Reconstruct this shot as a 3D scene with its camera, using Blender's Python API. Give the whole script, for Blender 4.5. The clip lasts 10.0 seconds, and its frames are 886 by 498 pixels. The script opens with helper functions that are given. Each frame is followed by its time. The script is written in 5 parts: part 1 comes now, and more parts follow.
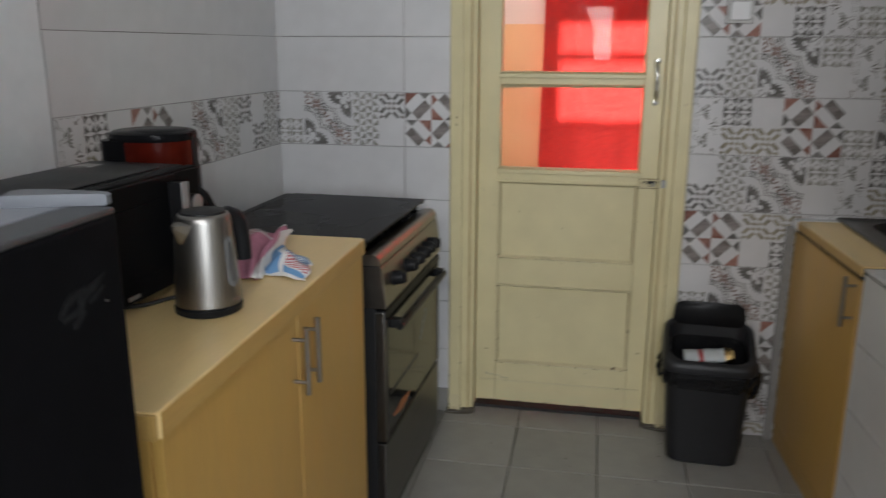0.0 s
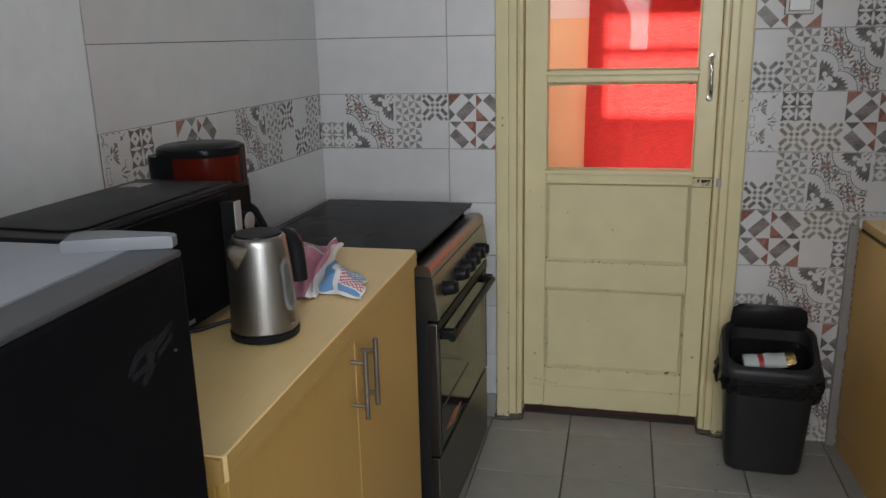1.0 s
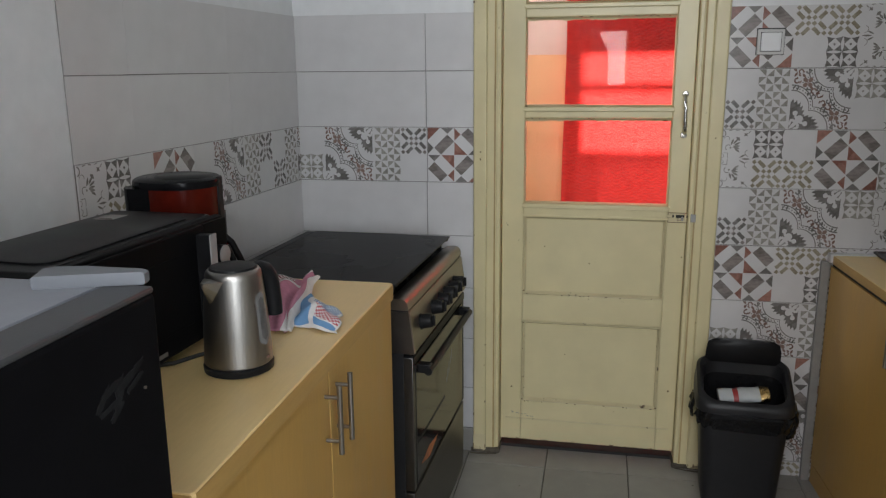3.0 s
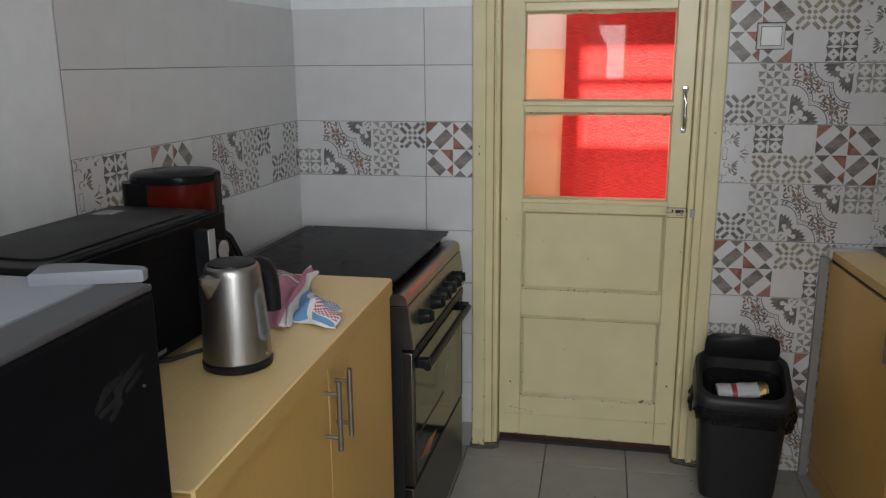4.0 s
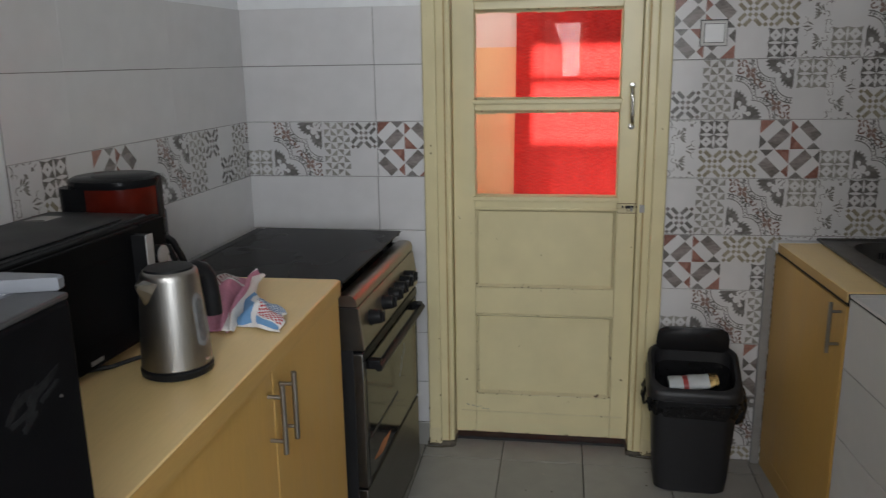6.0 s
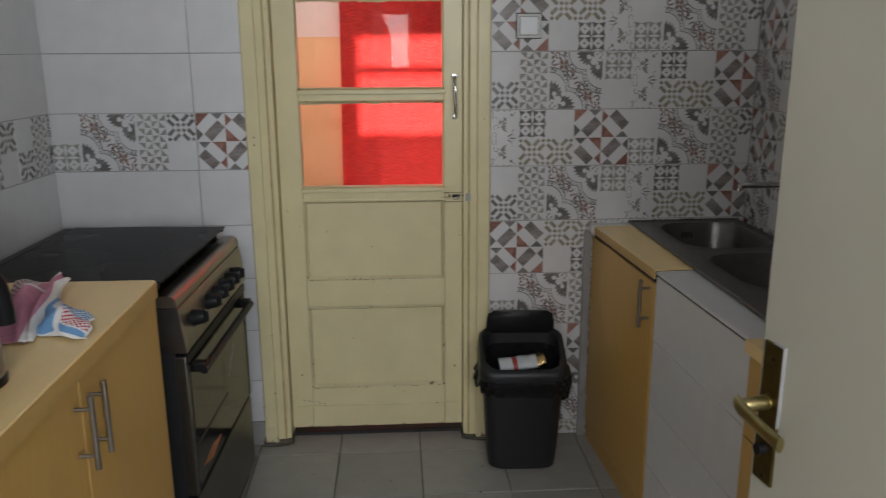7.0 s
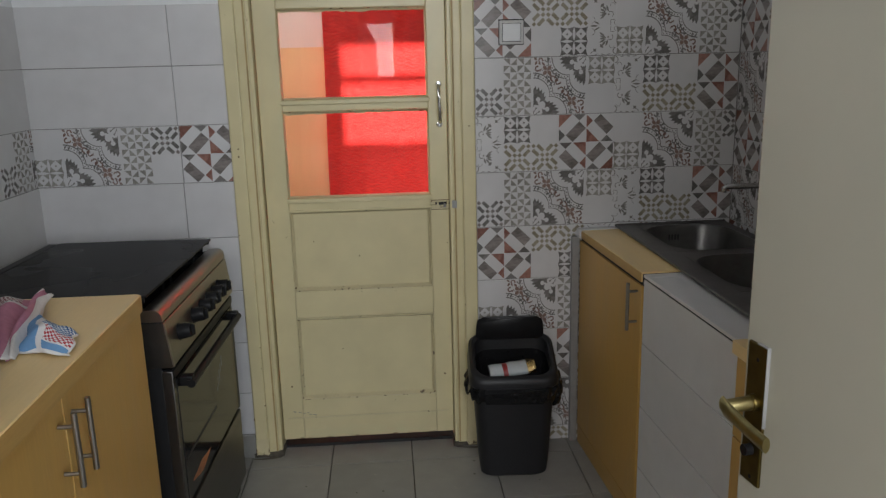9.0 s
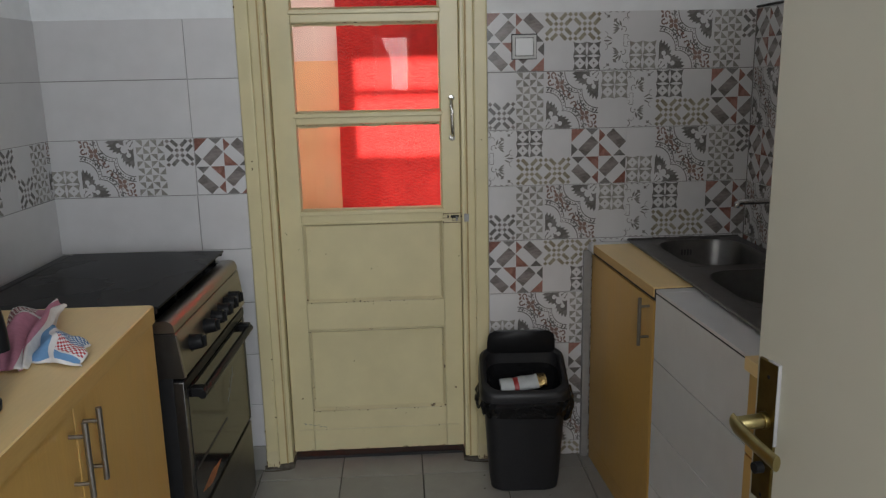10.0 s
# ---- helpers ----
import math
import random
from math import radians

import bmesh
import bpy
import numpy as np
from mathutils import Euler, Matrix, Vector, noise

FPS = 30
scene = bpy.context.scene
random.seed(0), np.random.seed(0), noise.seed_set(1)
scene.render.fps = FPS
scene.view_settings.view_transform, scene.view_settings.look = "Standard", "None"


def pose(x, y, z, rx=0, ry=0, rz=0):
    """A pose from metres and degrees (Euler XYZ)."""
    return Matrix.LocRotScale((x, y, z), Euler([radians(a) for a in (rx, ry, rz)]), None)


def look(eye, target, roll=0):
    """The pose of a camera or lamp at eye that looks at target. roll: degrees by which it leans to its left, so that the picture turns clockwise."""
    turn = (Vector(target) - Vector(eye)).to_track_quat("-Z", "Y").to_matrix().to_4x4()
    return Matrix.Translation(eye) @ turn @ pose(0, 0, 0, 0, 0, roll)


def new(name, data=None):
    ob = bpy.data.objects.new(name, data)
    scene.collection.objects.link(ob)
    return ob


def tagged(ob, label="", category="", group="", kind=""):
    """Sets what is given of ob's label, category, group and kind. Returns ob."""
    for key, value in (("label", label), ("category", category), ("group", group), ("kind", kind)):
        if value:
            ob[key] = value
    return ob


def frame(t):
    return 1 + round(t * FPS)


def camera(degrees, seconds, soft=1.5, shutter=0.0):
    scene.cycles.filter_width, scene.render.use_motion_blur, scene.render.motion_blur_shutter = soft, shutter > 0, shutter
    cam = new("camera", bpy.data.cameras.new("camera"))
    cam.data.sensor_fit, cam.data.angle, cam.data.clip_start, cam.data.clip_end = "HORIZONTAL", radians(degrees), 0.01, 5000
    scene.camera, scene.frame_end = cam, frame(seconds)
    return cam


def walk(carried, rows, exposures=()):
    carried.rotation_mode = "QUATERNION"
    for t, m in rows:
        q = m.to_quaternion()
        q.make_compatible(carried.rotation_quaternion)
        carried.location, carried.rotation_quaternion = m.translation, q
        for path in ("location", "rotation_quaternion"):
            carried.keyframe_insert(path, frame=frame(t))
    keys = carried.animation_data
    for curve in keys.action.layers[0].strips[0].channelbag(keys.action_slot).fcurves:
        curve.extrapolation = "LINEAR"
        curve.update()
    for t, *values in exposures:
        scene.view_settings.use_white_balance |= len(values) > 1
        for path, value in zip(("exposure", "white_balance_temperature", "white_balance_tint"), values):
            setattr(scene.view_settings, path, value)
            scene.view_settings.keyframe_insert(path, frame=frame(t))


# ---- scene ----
cam = camera(58.5, 10.0, soft=1.25, shutter=0.5)
PATH = [
    (0, (0.697, -2.907, 1.427), (0.338, -1.004, 0.93), 0.2),
    (0.2, (0.676, -2.871, 1.446), (0.24, -0.992, 0.918), -1.01),
    (0.5, (0.647, -2.843, 1.461), (0.218, -0.965, 0.923), -2.4),
    (0.7, (0.632, -2.842, 1.461), (0.193, -0.967, 0.92), -2.06),
    (1, (0.622, -2.842, 1.461), (0.19, -0.96, 0.941), -1.3),
    (1.2, (0.622, -2.845, 1.465), (0.216, -0.951, 0.968), -0.75),
    (1.5, (0.624, -2.854, 1.473), (0.224, -0.95, 1.007), -0.7),
    (1.7, (0.627, -2.859, 1.473), (0.228, -0.951, 1.025), -0.68),
    (2, (0.631, -2.862, 1.473), (0.218, -0.958, 1.023), -0.9),
    (2.2, (0.631, -2.86, 1.472), (0.238, -0.95, 1.026), -0.88),
    (2.5, (0.631, -2.852, 1.471), (0.246, -0.941, 1.025), -0.8),
    (2.7, (0.631, -2.848, 1.471), (0.246, -0.937, 1.025), -0.71),
    (3.8, (0.626, -2.841, 1.472), (0.245, -0.93, 1.019), -0.04),
    (4, (0.625, -2.838, 1.473), (0.247, -0.93, 1.011), -0.4),
    (4.5, (0.623, -2.831, 1.475), (0.261, -0.92, 1.009), -0.3),
    (5, (0.627, -2.831, 1.477), (0.267, -0.919, 1.013), -0.5),
    (5.2, (0.634, -2.831, 1.477), (0.279, -0.917, 1.016), -0.79),
    (6.3, (0.675, -2.829, 1.473), (0.471, -0.889, 0.996), -1.1),
    (6.5, (0.669, -2.813, 1.472), (0.571, -0.876, 0.983), -1.4),
    (6.7, (0.681, -2.814, 1.471), (0.691, -0.875, 0.979), -0.71),
    (7, (0.704, -2.816, 1.469), (0.812, -0.88, 0.979), -0.3),
    (7.2, (0.705, -2.818, 1.468), (0.859, -0.885, 0.98), -0.31),
    (7.5, (0.706, -2.821, 1.468), (0.868, -0.888, 0.978), -0.5),
    (8, (0.708, -2.823, 1.467), (0.835, -0.888, 0.977), -1.1),
    (8.5, (0.708, -2.819, 1.465), (0.815, -0.882, 0.98), -0.7),
    (9, (0.717, -2.813, 1.467), (0.848, -0.874, 0.996), -1.4),
    (9.2, (0.72, -2.814, 1.469), (0.852, -0.873, 1.006), -1.62),
    (9.5, (0.721, -2.816, 1.47), (0.852, -0.872, 1.018), -1.5),
    (9.8, (0.722, -2.816, 1.47), (0.819, -0.868, 1.025), -1.38),
    (10, (0.722, -2.815, 1.469), (0.821, -0.866, 1.03), -1.2),
]
walk(cam, [(t, look(eye, target, roll)) for t, eye, target, roll in PATH], [(0, -0.04), (5.2, -0.05), (6.5, -0.18), (7.5, -0.27), (10, -0.27)])

# ---- light ----
scene.view_settings.exposure = 0.0
world = bpy.data.worlds.new("sky")
scene.world = world
world.use_nodes = True
wn = world.node_tree.nodes
sky = wn.new("ShaderNodeTexSky")
sky.sky_type = "NISHITA"
sky.sun_disc = False
sky.sun_elevation = radians(48)
sky.sun_rotation = radians(200)
world.node_tree.links.new(sky.outputs["Color"], wn["Background"].inputs["Color"])
wn["Background"].inputs["Strength"].default_value = 0.10


def area_lamp(name, m, w, h, power, color):
    """A rectangular area lamp: daylight at an opening, or unseen added fill."""
    data = bpy.data.lights.new(name, "AREA")
    data.shape, data.size, data.size_y, data.energy, data.color = "RECTANGLE", w, h, power, color
    ob = new(name, data)
    ob.matrix_world = m
    return ob


# Unseen fill lamps in added openings; only the slit shows in the door glass.
area_lamp("rear_high_fill_light", look((0.65, -4.40, 2.39), (0.65, 0.0, 1.0)), 1.1, 0.36, 43, (0.935, 0.955, 0.98))
area_lamp("rear_west_fill_light", look((-0.22, -4.40, 1.45), (1.5, 0.0, 1.35)), 0.42, 1.1, 14, (0.99, 0.955, 0.93))
area_lamp("rear_east_fill_light", look((1.55, -4.40, 1.45), (0.3, 0.0, 1.35)), 0.6, 1.1, 37, (0.89, 0.955, 1.02))
area_lamp("rear_slit_light", look((0.69, -4.445, 1.54), (0.69, 0.0, 1.54)), 0.24, 0.46, 1.7, (0.92, 0.96, 1.0))
area_lamp("back_room_window_light", look((0.88, 2.6, 1.45), (0.95, 0.6, 1.30)), 0.42, 0.40, 300, (1.0, 0.98, 0.95))
# Added fill lamp at the closed side wall, brightening the peach paint.
area_lamp("back_room_fill_light", look((-0.74, 0.43, 1.65), (0.35, 0.70, 1.40)), 0.5, 1.0, 24, (1.0, 0.96, 0.92))


# ---- materials ----
def material(name, color, rough=0.5, metal=0.0, scale=30.0, vary=0.12, bump=0.1, bump_scale=120.0, spot=None, stretch=(1, 1, 1), coat=0.0, rnd=0.0, second=None, spec=0.5):
    """A surface with large stains, fine grain and relief."""
    m = bpy.data.materials.new(name)
    m.use_nodes = True
    nt = m.node_tree
    n, l = nt.nodes, nt.links
    b = n["Principled BSDF"]
    b.inputs["Roughness"].default_value, b.inputs["Metallic"].default_value = rough, metal
    b.inputs["Coat Weight"].default_value = coat
    b.inputs["Specular IOR Level"].default_value = spec
    co = n.new("ShaderNodeTexCoord")
    mp = n.new("ShaderNodeMapping")
    mp.inputs["Scale"].default_value = stretch
    l.new(co.outputs["Object"], mp.inputs["Vector"])
    fine, big = n.new("ShaderNodeTexNoise"), n.new("ShaderNodeTexNoise")
    fine.inputs["Scale"].default_value, fine.inputs["Detail"].default_value = scale, 5
    big.inputs["Scale"].default_value, big.inputs["Detail"].default_value = scale / 9, 3
    for tex in (fine, big):
        l.new(mp.outputs["Vector"], tex.inputs["Vector"])
    mix = n.new("ShaderNodeMix")
    mix.data_type = "RGBA"
    dark = [c * (1 - vary) for c in color]
    if second:
        dark = list(second)
    mix.inputs["A"].default_value = (*dark, 1)
    mix.inputs["B"].default_value = (*[min(1, c * (1 + vary * 0.5)) for c in color], 1)
    add = n.new("ShaderNodeMath")
    add.operation = "ADD"
    l.new(fine.outputs["Fac"], add.inputs[0])
    l.new(big.outputs["Fac"], add.inputs[1])
    rng = n.new("ShaderNodeMapRange")
    rng.inputs["From Min"].default_value, rng.inputs["From Max"].default_value = 0.7, 1.3
    l.new(add.outputs[0], rng.inputs["Value"])
    l.new(rng.outputs["Result"], mix.inputs["Factor"])
    out = mix.outputs["Result"]
    if rnd:
        info = n.new("ShaderNodeObjectInfo")
        hsv = n.new("ShaderNodeHueSaturation")
        r2 = n.new("ShaderNodeMapRange")
        r2.inputs["To Min"].default_value, r2.inputs["To Max"].default_value = 1 - rnd, 1 + rnd
        l.new(info.outputs["Random"], r2.inputs["Value"])
        l.new(r2.outputs["Result"], hsv.inputs["Value"])
        l.new(out, hsv.inputs["Color"])
        out = hsv.outputs["Color"]
    if spot:
        color2, where, size = spot
        sp = n.new("ShaderNodeTexNoise")
        sp.inputs["Scale"].default_value, sp.inputs["Detail"].default_value = size, 6
        l.new(co.outputs["Object"], sp.inputs["Vector"])
        rr = n.new("ShaderNodeMapRange")
        rr.inputs["From Min"].default_value, rr.inputs["From Max"].default_value = where, where + 0.06
        l.new(sp.outputs["Fac"], rr.inputs["Value"])
        mx = n.new("ShaderNodeMix")
        mx.data_type = "RGBA"
        mx.inputs["B"].default_value = (*color2, 1)
        l.new(rr.outputs["Result"], mx.inputs["Factor"])
        l.new(out, mx.inputs["A"])
        out = mx.outputs["Result"]
    l.new(out, b.inputs["Base Color"])
    rv = n.new("ShaderNodeMapRange")
    rv.inputs["To Min"].default_value, rv.inputs["To Max"].default_value = max(0.02, rough - 0.08), min(1, rough + 0.1)
    l.new(big.outputs["Fac"], rv.inputs["Value"])
    l.new(rv.outputs["Result"], b.inputs["Roughness"])
    if bump:
        bt = n.new("ShaderNodeTexNoise")
        bt.inputs["Scale"].default_value, bt.inputs["Detail"].default_value = bump_scale, 4
        l.new(mp.outputs["Vector"], bt.inputs["Vector"])
        bp = n.new("ShaderNodeBump")
        bp.inputs["Strength"].default_value, bp.inputs["Distance"].default_value = bump, 0.004
        l.new(bt.outputs["Fac"], bp.inputs["Height"])
        l.new(bp.outputs["Normal"], b.inputs["Normal"])
    return m


WALL_TILE = material("glazed_white_tile", (0.63, 0.622, 0.625), 0.38, scale=14, vary=0.06, bump=0.08, bump_scale=9, rnd=0.03)
GROUT = material("grout", (0.26, 0.25, 0.24), 0.9, scale=40, vary=0.3)
PLASTER = material("white_painted_plaster", (0.78, 0.79, 0.80), 0.7, scale=18, vary=0.07, bump=0.25, bump_scale=35)
# Unseen rear walls only: kept dark to cut bounced light.
REAR = material("dimmed_rear_plaster", (0.30, 0.29, 0.28), 0.8, scale=18, vary=0.1, bump=0.2, bump_scale=35)
CEILING = material("ceiling_paint", (0.75, 0.75, 0.74), 0.8, scale=12, vary=0.06)
CREAM = material("cream_gloss_paint", (0.67, 0.590, 0.345), 0.33, scale=9, vary=0.09, bump=0.16, bump_scale=22, spot=((0.30, 0.24, 0.14), 0.72, 46))
CREAM_WORN = material("chipped_cream_paint", (0.65, 0.57, 0.35), 0.42, scale=9, vary=0.14, bump=0.4, bump_scale=30, spot=((0.14, 0.10, 0.06), 0.64, 40))
REBATE_SHADE = material("rebate_shade", (0.42, 0.30, 0.13), 0.7, scale=30, vary=0.3)
# Top paler and fronts darker: sheen and shade partly sit in these browns.
BEECH = material("beech_laminate_lit", (0.82, 0.60, 0.28), 0.34, scale=22, vary=0.05, bump=0.03, bump_scale=90, stretch=(9, 1, 9))
BEECH_V = material("beech_front_shaded", (0.55, 0.33, 0.090), 0.38, scale=20, vary=0.07, bump=0.02, bump_scale=80, stretch=(9, 9, 0.8))
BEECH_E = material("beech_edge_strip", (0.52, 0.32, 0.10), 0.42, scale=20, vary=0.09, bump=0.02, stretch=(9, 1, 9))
FLOOR_TILE = material("grey_floor_tile", (0.285, 0.277, 0.258), 0.38, scale=12, vary=0.12, bump=0.06, bump_scale=40, spot=((0.33, 0.31, 0.27), 0.68, 24), rnd=0.05)
FLOOR_GROUT = material("dark_floor_grout", (0.11, 0.10, 0.09), 0.9, scale=30, vary=0.3)
STEEL = material("brushed_stainless_steel", (0.34, 0.325, 0.305), 0.37, 1.0, scale=60, vary=0.08, bump=0.05, bump_scale=260, stretch=(1, 1, 0.05))
STEEL_H = material("stainless_panel", (0.27, 0.25, 0.225), 0.34, 1.0, scale=40, vary=0.12, bump=0.05, bump_scale=200, stretch=(1, 0.05, 1))
SINK_STEEL = material("worn_sink_steel", (0.16, 0.155, 0.15), 0.32, 1.0, scale=30, vary=0.2, bump=0.05, bump_scale=80)
CHROME = material("chrome", (0.60, 0.59, 0.58), 0.24, 1.0, scale=40, vary=0.1, bump=0)
BRASS = material("worn_brass", (0.46, 0.385, 0.18), 0.31, 1.0, scale=40, vary=0.3, bump=0.05)
SATIN = material("satin_silver_trim", (0.34, 0.335, 0.33), 0.5, 0.2, scale=40, vary=0.1, bump=0.02)
# Second brass for the handle plate, with its shade put into the colour.
SHADED_BRASS = material("shaded_brass", (0.17, 0.125, 0.04), 0.36, 1.0, scale=40, vary=0.35, bump=0.05)
BLACK = material("black_plastic", (0.012, 0.012, 0.013), 0.36, scale=40, vary=0.2, bump=0.05, bump_scale=300, spec=0.14)
BLACK_GLOSS = material("black_gloss", (0.008, 0.008, 0.009), 0.22, scale=20, vary=0.2, bump=0.02, spec=0.08)
BLACK_GLASS = material("black_glass_lid", (0.006, 0.006, 0.007), 0.26, scale=20, vary=0.2, bump=0, spec=0.05)
MW_FRONT = material("black_oven_front", (0.006, 0.006, 0.0065), 0.42, scale=20, vary=0.2, bump=0, spec=0.025)
MW_TOP = material("black_painted_steel", (0.012, 0.012, 0.013), 0.36, scale=60, vary=0.2, bump=0.06, bump_scale=400, spec=0.10)
DRAWER_STEEL = material("dull_stainless", (0.13, 0.125, 0.12), 0.36, 1.0, scale=40, vary=0.12, bump=0.04, bump_scale=200, stretch=(1, 0.05, 1))
OVEN_GLASS = material("oven_window_glass", (0.010, 0.010, 0.010), 0.07, scale=20, vary=0.2, bump=0, spec=0.26)
# Orange for the reflection painted on the oven window.
GLASS_REFLECTION = material("orange_reflection_paint", (0.50, 0.17, 0.05), 0.5, scale=70, vary=0.5, second=(0.16, 0.06, 0.03))
SCUFF = material("grey_scuff", (0.36, 0.34, 0.26), 0.7, scale=90, vary=0.3)
# Bare paint chips, and the painted shadow round the bolt plate.
CHIP_SHADE = material("paint_chip_and_shade", (0.17, 0.115, 0.06), 0.8, scale=60, vary=0.4)
DARK_STEEL = material("dark_enamel", (0.020, 0.020, 0.021), 0.38, scale=30, vary=0.15, bump=0.02, spec=0.2)
BIN_GREY = material("charcoal_plastic", (0.0155, 0.0155, 0.0175), 0.42, scale=50, vary=0.12, bump=0.08, bump_scale=350, spec=0.35)
BAG = material("black_bin_liner", (0.010, 0.010, 0.011), 0.22, scale=40, vary=0.2, bump=1.0, bump_scale=38, spec=0.3)
FRIDGE_BLACK = material("black_fridge_door", (0.006, 0.006, 0.007), 0.5, scale=25, vary=0.2, bump=0.02, spec=0.03)
FRIDGE_GREY = material("grey_fridge_trim", (0.052, 0.053, 0.057), 0.40, scale=30, vary=0.1, bump=0.03)
WHITE_PLASTIC = material("white_plastic", (0.38, 0.40, 0.44), 0.35, scale=30, vary=0.05, bump=0.02)
SWITCH_GREY = material("grey_switch_frame", (0.60, 0.60, 0.59), 0.4, scale=30, vary=0.1, bump=0.02)
SWITCH_WHITE = material("white_switch_rocker", (0.82, 0.83, 0.84), 0.3, scale=30, vary=0.04, bump=0.02)
GAUGE = material("smoky_gauge_plastic", (0.20, 0.20, 0.20), 0.3, scale=60, vary=0.2, bump=0)
GAUGE_DARK = material("smoky_strip", (0.13, 0.13, 0.13), 0.3, scale=60, vary=0.5, bump=0)
# White plastics on the fridge, dimmed in colour for the weaker light there.
FRIDGE_TOP = material("dimmed_white_plastic", (0.27, 0.285, 0.32), 0.45, scale=20, vary=0.08, bump=0.03, spec=0.3)
TRAY = material("dimmed_tray_plastic", (0.165, 0.175, 0.195), 0.45, scale=20, vary=0.08, bump=0.03, spec=0.3)
RESIDUE = material("sticker_residue", (0.014, 0.014, 0.015), 0.85, scale=80, vary=0.5, spec=0.12)
BEIGE_DOOR = material("beige_gloss_paint", (0.43, 0.412, 0.335), 0.30, scale=6, vary=0.05, bump=0.10, bump_scale=14)
PEACH = material("peach_wall_paint", (0.85, 0.50, 0.26), 0.7, scale=10, vary=0.07, bump=0.15, bump_scale=40)
PINK = material("pale_pink_wall_paint", (0.82, 0.66, 0.60), 0.7, scale=10, vary=0.06, bump=0.15, bump_scale=40)
TAUPE = material("taupe_print", (0.315, 0.30, 0.272), 0.26, scale=120, vary=0.25, bump=0)
DARKGREY = material("dark_grey_print", (0.185, 0.174, 0.166), 0.26, scale=120, vary=0.3, bump=0)
BROWNGREY = material("brown_grey_print", (0.24, 0.212, 0.20), 0.26, scale=55, vary=0.45, bump=0, stretch=(1, 1, 3))
RUST = material("rust_print", (0.30, 0.145, 0.115), 0.26, scale=70, vary=0.42, bump=0)
OLIVE = material("olive_print", (0.31, 0.275, 0.205), 0.26, scale=120, vary=0.25, bump=0)
LIGHTPRINT = material("pale_grey_print", (0.235, 0.222, 0.205), 0.26, scale=120, vary=0.2, bump=0)
WINE = material("wine_print", (0.225, 0.145, 0.122), 0.26, scale=120, vary=0.25, bump=0)
RED_PLASTIC = material("dark_red_translucent_plastic", (0.085, 0.008, 0.004), 0.2, scale=25, vary=0.4, bump=0, spec=0.16)
CABLE = material("black_cable", (0.01, 0.01, 0.01), 0.5, bump=0)
FOIL = material("gold_foil", (0.75, 0.52, 0.22), 0.25, 1.0, scale=90, vary=0.4, bump=0.5)
PACK = material("white_wrapper", (0.50, 0.53, 0.54), 0.22, scale=40, vary=0.1, bump=0.4, bump_scale=40)
PACK_RED = material("red_wrapper_band", (0.33, 0.03, 0.03), 0.35, scale=40, vary=0.2)
CLOTH_PINK = material("pink_cloth", (0.50, 0.205, 0.285), 0.9, scale=90, vary=0.15, bump=0.4, bump_scale=500)
CLOTH_BLUE = material("blue_cloth", (0.15, 0.31, 0.54), 0.9, scale=90, vary=0.12, bump=0.4, bump_scale=500)
CLOTH_WHITE = material("white_hem", (0.72, 0.70, 0.69), 0.9, scale=90, vary=0.1, bump=0.4, bump_scale=500)
# Near-black fill for gaps and slots; the shade within is in the colour.
INSIDE = material("gap_shade", (0.02, 0.02, 0.02), 0.8, bump=0)
SEALANT = material("grey_edge_trim", (0.27, 0.26, 0.25), 0.5, scale=30, vary=0.15)
DIRT = material("broken_masonry", (0.10, 0.085, 0.065), 0.95, scale=60, vary=0.5, bump=0.8, bump_scale=60)


def check_cloth(name, a, b, c, size):
    m = bpy.data.materials.new(name)
    m.use_nodes = True
    n, l = m.node_tree.nodes, m.node_tree.links
    co = n.new("ShaderNodeTexCoord")
    k = n.new("ShaderNodeTexChecker")
    k.inputs["Scale"].default_value = size
    k.inputs["Color1"].default_value, k.inputs["Color2"].default_value = (*a, 1), (*b, 1)
    l.new(co.outputs["UV"], k.inputs["Vector"])
    sep = n.new("ShaderNodeSeparateXYZ")
    l.new(co.outputs["UV"], sep.inputs[0])
    w = n.new("ShaderNodeMath")
    w.operation = "PINGPONG"
    w.inputs[1].default_value = 0.12
    l.new(sep.outputs["Y"], w.inputs[0])
    g = n.new("ShaderNodeMath")
    g.operation = "GREATER_THAN"
    g.inputs[1].default_value = 0.06
    l.new(w.outputs[0], g.inputs[0])
    k2 = n.new("ShaderNodeTexChecker")
    k2.inputs["Scale"].default_value = size
    k2.inputs["Color1"].default_value, k2.inputs["Color2"].default_value = (*c, 1), (*b, 1)
    l.new(co.outputs["UV"], k2.inputs["Vector"])
    mx = n.new("ShaderNodeMix")
    mx.data_type = "RGBA"
    l.new(g.outputs[0], mx.inputs["Factor"])
    l.new(k.outputs["Color"], mx.inputs["A"])
    l.new(k2.outputs["Color"], mx.inputs["B"])
    l.new(mx.outputs["Result"], n["Principled BSDF"].inputs["Base Color"])
    n["Principled BSDF"].inputs["Roughness"].default_value = 0.9
    return m


CHECK_RED = check_cloth("red_checked_cloth", (0.42, 0.03, 0.04), (0.70, 0.68, 0.68), (0.42, 0.03, 0.04), 50)
CHECK_BLUE = check_cloth("blue_checked_cloth", (0.03, 0.11, 0.28), (0.62, 0.66, 0.70), (0.03, 0.11, 0.28), 50)
CHECK_GREEN = check_cloth("green_checked_cloth", (0.03, 0.13, 0.09), (0.66, 0.60, 0.58), (0.20, 0.03, 0.05), 52)


